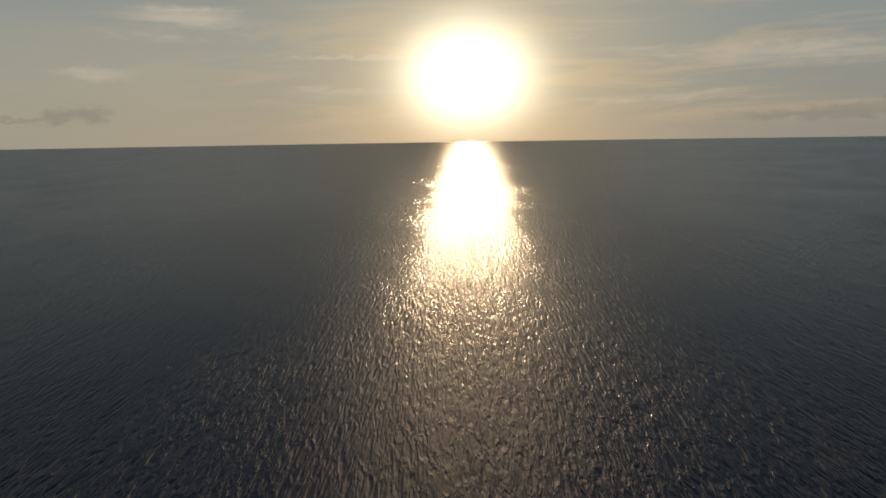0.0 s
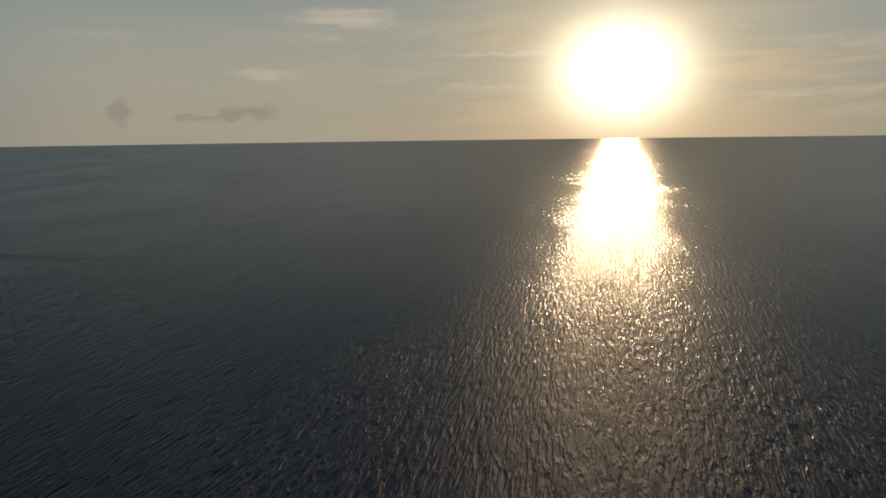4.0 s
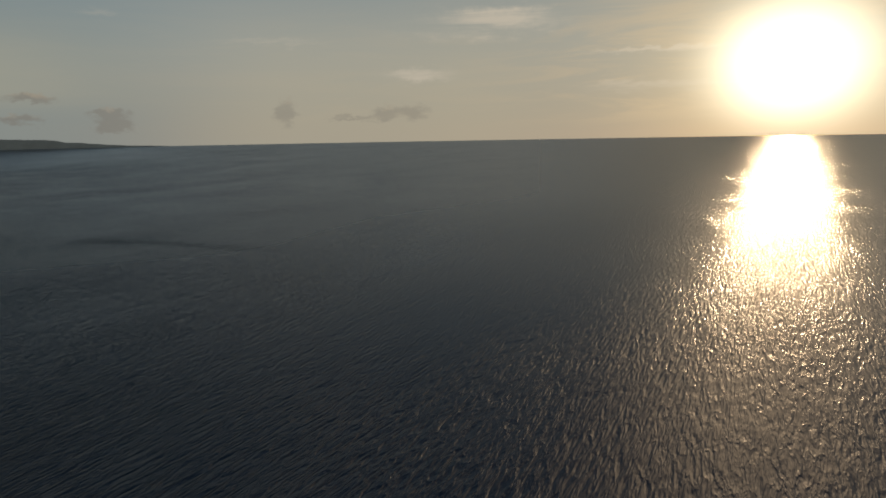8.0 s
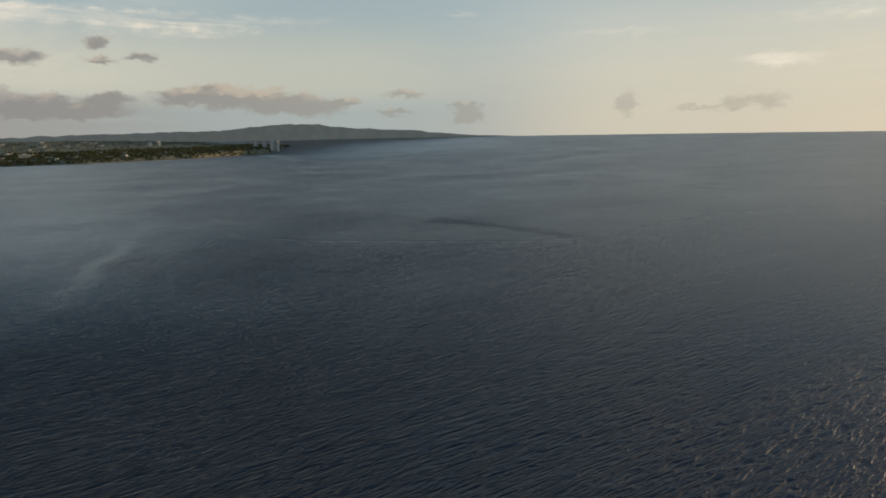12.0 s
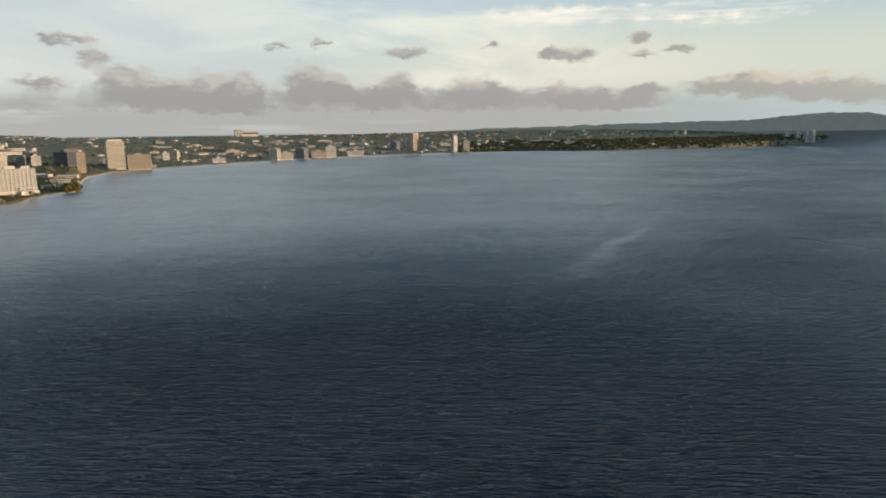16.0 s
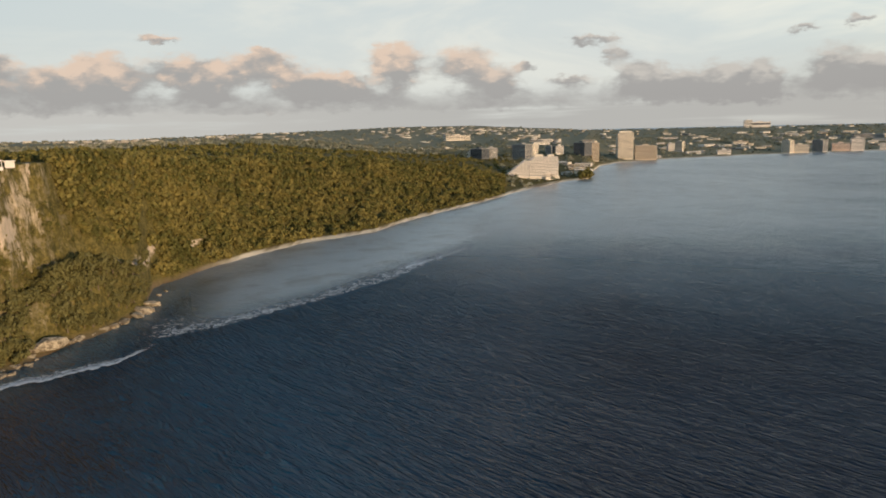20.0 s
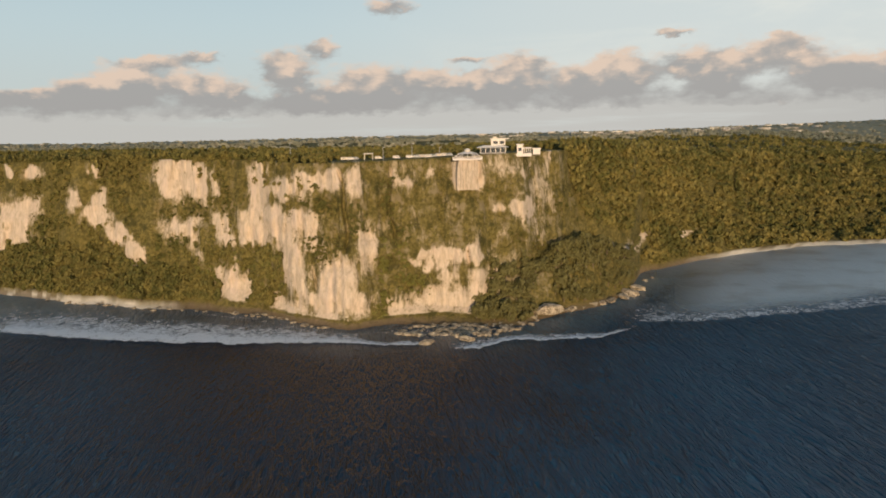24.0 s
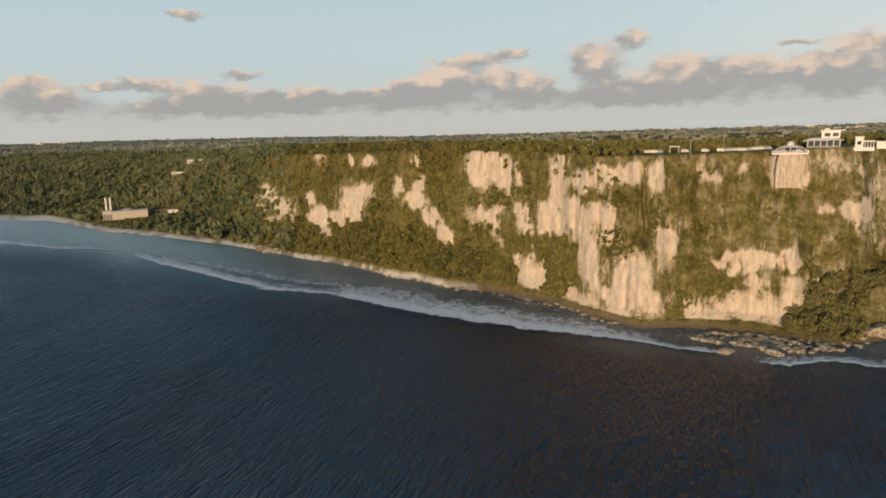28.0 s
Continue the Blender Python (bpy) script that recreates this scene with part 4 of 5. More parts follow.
# ---- hotels of the bay ----
def block(name, label, az, r, wide, deep, top, turn=0.0, wall=None, storeys=10, base=None, balcony=True, group="hotels of the bay", crown=None):
    """A hotel block: body, roof, a window band and a balcony for every storey on the three sides in view."""
    wall = wall or CREAM
    z0 = (height(az, r) if base is None else base) - 1.0
    ob = thing(name, label, "building", at(az, r, z0, turn), group)
    h, w, d = top - z0, wide / 2, deep / 2
    boxes("wall", wall, ob, (-w, w, -d, d, 0, h))
    boxes("roof", ROOF, ob, (-w - 0.4, w + 0.4, -d - 0.4, d + 0.4, h, h + 0.9))
    boxes("lift_house", wall, ob, (-w * 0.3, w * 0.25, -d * 0.5, d * 0.5, h + 0.9, h + 4.5))
    step = (h - 4) / storeys
    for k in range(storeys):
        z = 4 + k * step
        boxes("window", GLASS, ob, (-w + 1, w - 1, -d - 0.12, -d + 0.2, z + step * 0.45, z + step * 0.8), (-w - 0.12, -w + 0.2, -d + 1.5, d - 1.5, z + step * 0.3, z + step * 0.75),
              (w - 0.2, w + 0.12, -d + 1.5, d - 1.5, z + step * 0.3, z + step * 0.75))
        if balcony:
            boxes("balcony", wall, ob, (-w + 0.5, w - 0.5, -d - 1.3, -d, z - 0.15, z + step * 0.2))
    n = max(3, int(wide / 7))
    for k in range(n + 1):
        x = -w + 0.3 + (2 * w - 0.6) * k / n
        boxes("pier", wall, ob, (x - 0.35, x + 0.35, -d - 1.35 if balcony else -d - 0.35, -d, 0, h))
    if crown:
        boxes("crown", crown, ob, (-w * 0.8, w * 0.8, -d * 0.8, d * 0.8, h + 0.9, h + 6))
    return ob


def stepped_hotel():
    """The long pinkish white hotel whose storeys step up like a stair at one end."""
    az, r, n, top = 126.3, 1500.0, 13, 53.0
    z0 = height(az, r) - 1.0
    ob = thing("stepped_hotel", "long pinkish white beach hotel with a stair-stepped end", "building", at(az, r, z0, 10), "hotels of the bay")
    step = (top - z0 - 5) / n
    x1, d = 58.0, 9.0
    boxes("podium", CREAM, ob, (-58, x1 + 2, -d - 6, d + 4, 0, 5))
    for k in range(n):
        z, x0 = 5 + k * step, -58 + k * 4.2 + (12 if k > 10 else 0)
        boxes("storey", WHITE, ob, (x0, x1, -d, d, z, z + step))
        boxes("window", GLASS, ob, (x0 + 2, x1 - 1, -d - 0.1, -d + 0.2, z + step * 0.55, z + step * 0.85), (x1 - 0.2, x1 + 0.1, -d + 2, d - 2, z + step * 0.35, z + step * 0.85))
        boxes("balcony", WHITE, ob, (x0 + 0.3, x1 - 0.3, -d - 0.9, -d, z - 0.12, z + step * 0.45))
    for k in range(17):
        x = -52 + k * 6.8
        boxes("fin", WHITE, ob, (x - 0.3, x + 0.3, -d - 1.7, -d, 5, 5 + step * max(1, min(n, int((x + 58) / 4.2)))))
    boxes("lift_house", CREAM, ob, (8, 26, -5, 5, top - z0, top - z0 + 5))
    boxes("lift_house", CREAM, ob, (36, 50, -5, 5, top - z0, top - z0 + 4))
    for k in range(6):
        boxes("column", WHITE, ob, (30 + k * 5, 31 + k * 5, -d - 6, -d - 5, 5, 11))
    boxes("canopy", WHITE, ob, (28, 58, -d - 7, -d, 11, 12))


stepped_hotel()
block("hotel_tower", "slate grey rounded hotel tower behind the beach", 127.0, 1900, 46, 30, 70, -40, GREY, 17, balcony=False)
block("hotel_tower", "pale lit wing of the grey hotel tower", 126.1, 1915, 16, 26, 69, 24, CREAM, 17)
# shade of the face turned from the sun is put into the dark walls
block("apartment_tower", "glazed hotel block with its shaded walls coloured dark and one pale end wall", 130.5, 1815, 44, 26, 63, -48, DARK, 15, balcony=False)
block("apartment_tower", "pale concrete hotel block beside the woods", 129.6, 1830, 30, 20, 64, 22, GREY, 15)
block("apartment_tower", "pale narrow block with balconies behind the beach", 131.2, 1850, 18, 18, 56, 24, CREAM, 13)
block("hotel_slab", "slim white hotel slab with vertical bands", 124.0, 2120, 24, 16, 58, 19, WHITE, 14)
block("hotel_slab", "grey hotel slab with vertical bands", 124.7, 2130, 26, 18, 56, -45, GREY, 14, balcony=False)
# dark wall colour carries the shade on this side, away from the sun
block("hotel_block", "hotel block facing the bay, its shaded walls coloured dark brown", 122.1, 2100, 50, 28, 67, -50, DARK, 14, balcony=False)
block("hotel_block", "tan end wing of the dark hotel block", 121.2, 2110, 22, 24, 66, 19, TAN, 14)
block("beach_tower", "tall cream hotel tower on the beach", 118.8, 2330, 50, 26, 90, 14, CREAM, 22, crown=CREAM)
block("beach_wing", "low tan hotel wing beside the tall tower", 117.2, 2350, 68, 22, 48, 12, TAN, 10)
block("beach_block", "small white apartment block above the beach", 115.3, 2720, 24, 18, 42, 19, WHITE, 8)
block("beach_block", "pale apartment block above the beach", 114.6, 2790, 30, 20, 48, -30, CREAM, 9)
block("beach_block", "low white beach pavilion hotel", 111.4, 2650, 46, 20, 20, 14, WHITE, 3)
block("beach_block", "tan apartment block among trees", 110.3, 3080, 60, 22, 38, 19, TAN, 8)
block("beach_block", "grey and cream hotel block on the shore", 107.0, 2810, 34, 22, 46, -35, CREAM, 9)
block("beach_block", "low cream hotel on the shore", 106.2, 2830, 56, 20, 30, 14, CREAM, 5)
block("beach_block", "pale blue-grey hotel block on the shore", 104.9, 2900, 46, 24, 44, -40, GREY, 9)
block("beach_block", "long pinkish low hotel on the shore", 103.6, 2960, 60, 20, 30, 12, PINK, 5)
block("beach_block", "white hotel block on the shore", 102.6, 2990, 44, 22, 48, 16, WHITE, 9)
block("mall_block", "long grey building behind the shore hotels", 102.0, 3500, 115, 40, 52, 14, GREY, 5, balcony=False)
block("beach_block", "low white hotel with a long roof", 100.6, 3080, 70, 20, 26, 14, WHITE, 4)
block("tower_block", "grey hotel tower in the bend of the bay", 97.3, 3420, 46, 24, 56, -45, GREY, 12, balcony=False)
block("tower_block", "tall pink hotel tower in the bend of the bay", 95.7, 3440, 40, 26, 92, 44, PINK, 22, crown=PINK)
block("tower_block", "stepped pale wing of the pink tower", 96.4, 3450, 22, 22, 66, 40, CREAM, 14)
block("tower_block", "slim white hotel tower by the shore", 92.4, 3430, 26, 20, 82, 44, WHITE, 20)
block("tower_block", "small pale block beside the white tower", 91.4, 3480, 30, 20, 56, 19, CREAM, 8)
block("hill_hotel", "pale square building on the far hillside", 86.2, 4600, 46, 26, 80, 14, CREAM, 6)
block("point_block", "cream low block on the far shore", 83.0, 3760, 50, 22, 46, 14, CREAM, 5)
block("point_tower", "slim white tower on the far point", 74.7, 4500, 22, 16, 88, 50, WHITE, 12)
block("point_tower", "slim white tower on the far point", 74.1, 4510, 16, 16, 92, 50, WHITE, 13)
block("point_tower", "lone pale tower on the far point", 78.0, 4480, 16, 14, 92, 14, GREY, 12)
for az, wide, top in ((66.9, 34, 72), (66.2, 28, 74), (65.6, 30, 78), (65.2, 18, 84)):
    block("point_hotel", "white hotel block at the tip of the far point", az, 4560, wide, 18, top, 50, WHITE, 9)
block("hill_mall", "large cream store on the hill behind the hotels", 132.4, 3300, 118, 60, 84, 14, CREAM, 3, balcony=False)
block("hill_block", "white low twin block among the woods", 136.3, 2300, 46, 20, 52, 14, WHITE, 3)
block("hill_block", "white low twin block among the woods", 135.4, 2310, 40, 20, 51, 14, WHITE, 3)
block("hill_block", "low domed cream hall among trees", 133.2, 2500, 56, 30, 46, 14, CREAM, 2, balcony=False)
block("ridge_block", "lone pale block on the skyline", 109.8, 4700, 46, 20, 124, 14, WHITE, 5)
block("ridge_block", "low white hangar on the skyline", 109.0, 4720, 120, 30, 112, 12, WHITE, 1, balcony=False)


# ---- houses of the town ----
def house_kind(seed):
    rng = random.Random(seed)
    wall = (WHITE, CREAM, WHITE, TAN, GREY)[seed % 5]
    w, d, h = rng.uniform(7, 14), rng.uniform(5, 8), rng.uniform(6, 9)
    ob = new("house")
    boxes("wall", wall, ob, (-w, w, -d, d, -3, h))
    boxes("roof", ROOF if seed % 2 else WHITE, ob, (-w - 0.6, w + 0.6, -d - 0.6, d + 0.6, h, h + 0.7))
    for k in range(int(h // 3)):
        boxes("window", GLASS, ob, (-w + 1, w - 1, -d - 0.08, -d + 0.2, 1 + k * 3.1, 2.4 + k * 3.1))
    return tagged(ob, "low flat-roofed pale concrete town building", "building", "houses of the town")


HOUSES = [house_kind(k) for k in range(10)]
rng = random.Random(31)
made = 0


def house(az, r, grow=1.0, lift=0.0):
    global made
    x, y = place(az, r)
    m = pose(x, y, height(az, r) + lift, 0, 0, az + rng.choice((-30, -12, 0, 20, 60)) + rng.uniform(-8, 8)) @ Matrix.Diagonal((grow * 1.5, grow, 0.4 + grow * 0.25, 1))
    k = made
    made += 1
    if k < len(HOUSES):
        HOUSES[k].matrix_basis = m
    else:
        copy_thing(HOUSES[k % len(HOUSES)], Matrix.Identity(4)).matrix_basis = m


for k in range(120):
    az = rng.uniform(76, 125)
    r0 = float(shore(az))
    house(az, r0 + rng.uniform(60, 420), rng.uniform(0.8, 1.4), 1)
for k in range(70):
    az = rng.uniform(84, 128)
    house(az, rng.uniform(max(2400, float(shore(az)) + 300), 3900), rng.uniform(0.9, 1.8), 4)

FARWALL, gr, b = material("far_house_walls")
gr.tree.links.new(gr.mix(gr.node("ShaderNodeNewGeometry").outputs["Random Per Island"], (0.36, 0.32, 0.27), (0.74, 0.69, 0.62)), b.inputs["Base Color"])
b.inputs["Roughness"].default_value = 0.85


def far_houses(label, spots):
    """Small houses too far off to tell apart: walls and an overhanging roof slab each."""
    v, f = [], []
    for az, r, w, d, h, lift in spots:
        x, y = place(az, r)
        m = pose(x, y, height(az, r) - 1.5, 0, 0, az + rng.uniform(-35, 35))
        for x1, y1, z0, z1 in ((w, d, 0, h + lift), (w + 0.8, d + 0.8, h + lift, h + lift + 0.6)):
            n = len(v)
            v += [tuple(m @ Vector((sx * x1, sy * y1, z))) for z in (z0, z1) for sx, sy in ((-1, -1), (1, -1), (1, 1), (-1, 1))]
            f += [(n, n + 1, n + 5, n + 4), (n + 1, n + 2, n + 6, n + 5), (n + 2, n + 3, n + 7, n + 6), (n + 3, n, n + 4, n + 7), (n + 4, n + 5, n + 6, n + 7)]
    return tagged(new("far_houses", mesh_of("far_houses", v, f, FARWALL)), label, "houses", kind="stuff")


far_houses("pale houses scattered over the hill behind the bay",
           [(rng.triangular(121, 142, 131), rng.uniform(3900, 4850), rng.uniform(4, 14), rng.uniform(4, 7), rng.uniform(2.5, 4), 2.5) for k in range(150)])
far_houses("pale houses among the trees behind the hotels",
           [(az, rng.uniform(max(2700, float(shore(az)) + 350), 4800), rng.uniform(6, 24), rng.uniform(5, 8), rng.uniform(2.5, 4), 3) for az in (rng.uniform(78, 140) for k in range(190))])
far_houses("pale low buildings far back on the plateau",
           [(rng.triangular(140, 182, 156), rng.uniform(2300, 4300), rng.uniform(6, 26), rng.uniform(5, 8), rng.uniform(2.5, 4), 3) for k in range(75)])
for az, r, grow in ((232, 4600, 1.6), (228.5, 4500, 1.4), (227, 4520, 1.2), (231, 4620, 1.6), (214.2, 1250, 0.7), (218.0, 1250, 0.8), (219.2, 1230, 0.7), (216.4, 1500, 0.6), (203.5, 4300, 1.5),
                    (150.5, 3000, 1.3), (151.3, 3050, 1.2), (152.2, 3020, 1.4), (153.5, 3060, 1.2)):
    house(az, r, grow, 2)

# ---- lookout on the cliff top ----
def lookout():
    z0 = 100.6
    ob = thing("lookout", "white cliff-edge lookout deck with a two-tier pavilion", "lookout", at(171.5, 431, z0))
    bm = bmesh.new()
    box(bm, -6.2, 6.2, -4.2, 7, -19, -0.4)
    bmesh.ops.subdivide_edges(bm, edges=bm.edges[:], cuts=9, use_grid_fill=True)
    for v in bm.verts:
        k = noise.noise(v.co * Vector((0.45, 0.45, 0.12)) + Vector((3, 1, 0))) + 0.5 * noise.noise(v.co * 0.7)
        v.co.x *= 1 + 0.16 * k - 0.012 * (v.co.z + 10)
        v.co.y += 1.3 * k if v.co.z < -1 else 0
    part("buttress", bm, CUTROCK, ob, "pale natural rock pillar under the deck")
    boxes("deck", WHITE, ob, (-9.2, 9.2, -5.5, 8, -0.4, 0.5))
    for k in range(15):
        x = -9 + k * 18 / 14
        boxes("rail_post", WHITE, ob, (x - 0.09, x + 0.09, -5.4, -5.22, 0.5, 1.6))
    boxes("handrail", WHITE, ob, (-9.2, 9.2, -5.45, -5.2, 1.55, 1.7), (-9.2, 9.2, -5.42, -5.26, 1.0, 1.08))
    for k in range(8):
        a = math.tau * k / 8
        part("column", solid(lambda bm: post(bm, 4.6 * math.cos(a), 1 + 4.6 * math.sin(a), 0.5, 3.4, 0.22, 0.2)), WHITE, ob)
    part("roof", solid(lambda bm: post(bm, 0, 1, 3.4, 4.6, 6.4, 2.4, 8)), WHITE, ob, "low eight-sided white roof")
    part("lantern", solid(lambda bm: post(bm, 0, 1, 4.6, 5.6, 1.7, 1.7, 8)), CREAM, ob)
    part("upper_roof", solid(lambda bm: post(bm, 0, 1, 5.6, 6.7, 2.5, 0.3, 8)), WHITE, ob)
    for s in (-1, 1):
        bm = bmesh.new()
        bmesh.ops.create_cube(bm, size=1, matrix=Matrix.Translation((s * 7.0, 3, 2.2)) @ Matrix.Rotation(s * 0.55, 4, "Y") @ Matrix.Diagonal((5.5, 2.2, 0.3, 1)))
        part("stair", bm, WHITE, ob)


lookout()


def cafe():
    ob = thing("cliff_cafe", "white cliff-top restaurant with wide overhanging roof", "building", at(169.35, 462, 103.6))
    boxes("floor_slab", GREY, ob, (-9, 8, -6, 6, -0.8, 0))
    for k in range(6):
        for y in (-5.4, 5.4):
            boxes("column", WHITE, ob, (-8.6 + k * 3.3, -8.2 + k * 3.3, y - 0.2, y + 0.2, 0, 3.2))
    boxes("glazing", GLASS, ob, (-8, 7.4, -4.2, 5, 0, 3.1))
    bm = bmesh.new()
    m = Matrix.Translation((-0.5, 0, 3.9)) @ Matrix.Diagonal((1.0, 0.72, 1, 1)) @ Matrix.Rotation(math.pi / 4, 4, "Z")
    bmesh.ops.create_cone(bm, cap_ends=True, segments=4, radius1=15.2, radius2=9.0, depth=1.4, matrix=m)
    part("lower_roof", bm, WHITE, ob, "broad white hipped roof")
    boxes("upper_floor", WHITE, ob, (-1.5, 8, -4, 4, 4.6, 8.6), bevel=0.1)
    boxes("window", GLASS, ob, (0, 3, -4.08, -3.9, 5.4, 7.4), (4.2, 7.2, -4.08, -3.9, 5.4, 7.4))
    boxes("upper_roof", WHITE, ob, (-2.2, 10.5, -4.8, 4.8, 8.6, 9.1))
    boxes("roof_tank", CREAM, ob, (0, 2.4, -1, 1, 9.1, 10.2), bevel=0.1)


cafe()


def gate_house():
    ob = thing("terrace_house", "small white terrace building with open arcade", "building", at(166.9, 456, 102.2))
    boxes("terrace", WHITE, ob, (-5, 5.5, -3.5, 4, -1.5, 0.4))
    boxes("wall", WHITE, ob, (-4, 0, -2, 3, 0.4, 6.0), bevel=0.08)
    boxes("roof", WHITE, ob, (-4.5, 0.4, -2.5, 3.5, 6.0, 6.5))
    for k in range(4):
        boxes("column", WHITE, ob, (0.6 + k * 1.4, 0.95 + k * 1.4, -2, -1.6, 0.4, 3.6))
    boxes("arcade_roof", WHITE, ob, (0, 5.4, -2.4, 3, 3.6, 4.2))
    boxes("window", GLASS, ob, (-3, -1, -2.06, -1.9, 2, 4))
    ob = thing("kiosk", "small white flat-roofed kiosk near the cliff edge", "building", at(165.8, 462, 102.6))
    boxes("wall", WHITE, ob, (-2.4, 2.4, -2, 2, -1, 2.8))
    boxes("roof", WHITE, ob, (-3, 3, -2.6, 2.6, 2.8, 3.2))
    ob = thing("shelter", "open white picnic shelter on the cliff top", "shelter", at(179.7, 452, 101.8))
    for x in (-2.6, 2.6):
        for y in (-1.6, 1.6):
            boxes("post", WHITE, ob, (x - 0.15, x + 0.15, y - 0.15, y + 0.15, -1, 3.0))
    boxes("roof", WHITE, ob, (-3.2, 3.2, -2.2, 2.2, 3.0, 3.4))


gate_house()
for az, r, top in ((178.5, 450, 109.0), (176.1, 470, 110.5), (173.8, 470, 108.0), (186.0, 480, 113.0)):
    z = height(az, r) - 0.5
    ob = thing("light_pole", "slim grey lamp pole on the cliff top", "lamp pole", at(az, r, z), "poles on the cliff top")
    part("pole", solid(lambda bm: post(bm, 0, 0, 0, top - z, 0.2, 0.12)), METAL, ob)
    boxes("arm", METAL, ob, (-0.1, 1.5, -0.08, 0.08, top - z - 0.3, top - z - 0.12))
    boxes("lamp_head", METAL, ob, (0.9, 1.7, -0.18, 0.18, top - z - 0.42, top - z - 0.25))


def van(paint):
    ob = new("parked_van")
    boxes("body", paint, ob, (-2.4, 2.4, -0.95, 0.95, 0.4, 1.25), bevel=0.12)
    boxes("cabin", paint, ob, (-2.3, 1.5, -0.88, 0.88, 1.25, 2.1), bevel=0.15)
    boxes("side_window", GLASS, ob, (-1.6, -0.6, -0.9, 0.9, 1.45, 1.8), (-0.3, 0.9, -0.9, 0.9, 1.45, 1.8))
    for x in (-1.5, 1.5):
        for y in (-0.85, 0.85):
            bm = bmesh.new()
            bmesh.ops.create_cone(bm, cap_ends=True, segments=12, radius1=0.36, radius2=0.36, depth=0.22, matrix=Matrix.Translation((x, y, 0.36)) @ Matrix.Rotation(math.pi / 2, 4, "X"))
            part("wheel", bm, DARK, ob)
    return tagged(ob, "pale van parked in the cliff-top car park", "van", "vans in the car park")


vans = [van(WHITE), van(METAL), van(CREAM)]
rng = random.Random(3)
for k, az in enumerate((176.3, 175.7, 175.3, 174.8, 174.3, 173.9, 173.4, 173.0, 181.7, 181.2, 180.8, 178.9, 177.4)):
    r = 462 + rng.uniform(-3, 8)
    m = at(az, r, height(az, r) + 0.3, rng.uniform(-15, 15))
    if k < 3:
        vans[k].matrix_basis = m
    else:
        copy_thing(vans[k % 3], m)


# ---- power station by the beach ----
PLANT_R = 1105.0


def power_station():
    az, r = 223.4, PLANT_R
    z0 = height(az, r) - 0.5
    ob = thing("power_station", "disused tan concrete power station hall by the beach", "building", at(az, r, z0))
    boxes("hall", TAN, ob, (-18, 30, -10, 10, 0, 12), bevel=0.2)
    boxes("boiler_house", TAN, ob, (-30, -18, -9, 9, 0, 13.5))
    boxes("roof", ROOF, ob, (-18.4, 30.4, -10.4, 10.4, 12, 12.8))
    boxes("roof_vent", GREY, ob, (-4, 6, -3, 3, 12.8, 15))
    for k in range(4):
        boxes("bay_door", DARK, ob, (-29 + k * 3, -27.2 + k * 3, -9.1, -8.9, 0, 9))
    for x in (-24.5, -18.8):
        c = part("chimney", solid(lambda bm: post(bm, x, 6, 0, 32, 1.7, 1.3, 16)), CREAM, ob, "tall pale concrete chimney")
        part("cap", solid(lambda bm: post(bm, x, 6, 31.5, 32.8, 1.6, 1.6, 16)), GREY, c)
    ob = thing("substation", "pale low switchyard building with steel gantries", "building", at(220.3, 1085, height(220.3, 1085) - 0.5))
    boxes("hall", CREAM, ob, (-2, 12, -5, 5, 0, 6.5))
    boxes("roof", WHITE, ob, (-2.4, 12.4, -5.4, 5.4, 6.5, 7.1))
    boxes("annex", WHITE, ob, (13, 19, -4, 4, 0, 5))
    for k in range(5):
        boxes("gantry", METAL, ob, (-18 + k * 3.4, -17.7 + k * 3.4, -2, -1.7, 0, 9), (-18 + k * 3.4, -14.6 + k * 3.4, -2, -1.8, 8.4, 8.7))


power_station()


def radio_mast():
    """Four leaning legs, with a ring of struts at every section."""
    az, r, tall, n = 214.7, 2300.0, 46.0, 7
    ob = thing("radio_mast", "white and red steel lattice mast above the plateau woods", "mast", at(az, r, height(az, r) - 1))
    for k in range(n):
        z0, z1 = tall * k / n, tall * (k + 1) / n
        w0, w1 = 2.8 - 2.0 * k / n, 2.8 - 2.0 * (k + 1) / n
        bm = bmesh.new()
        for sx, sy in ((-1, -1), (1, -1), (1, 1), (-1, 1)):
            m = look((sx * w0, sy * w0, z0), (sx * w1, sy * w1, z1))
            bmesh.ops.create_cone(bm, cap_ends=True, segments=4, radius1=0.4, radius2=0.4, depth=z1 - z0, matrix=m @ Matrix.Translation((0, 0, -(z1 - z0) / 2)))
        box(bm, -w1, w1, -w1 - 0.2, -w1 + 0.2, z1 - 0.4, z1)
        box(bm, -w1, w1, w1 - 0.2, w1 + 0.2, z1 - 0.4, z1)
        box(bm, -w1 - 0.2, -w1 + 0.2, -w1, w1, z1 - 0.4, z1)
        box(bm, w1 - 0.2, w1 + 0.2, -w1, w1, z1 - 0.4, z1)
        part("mast_section", bm, RED if k == n - 2 else WHITE, ob)


radio_mast()

# ---- woods ----
LEAF, g, b = material("foliage")
geo = g.node("ShaderNodeNewGeometry")
each, rnd = geo.outputs["Random Per Island"], g.node("ShaderNodeObjectInfo").outputs["Random"]
patch = g.add(g.mul(g.noise(geo.outputs["Position"], 0.02, 3, 0.6), 0.5), g.mul(g.noise(geo.outputs["Position"], 0.16, 2, 0.5), 0.5))
tint = g.mix(g.step(patch, 0.40, 0.60), (0.135, 0.130, 0.040), (0.270, 0.222, 0.073))
tint = g.mix(g.mul(rnd, 0.5), tint, (0.125, 0.122, 0.040))
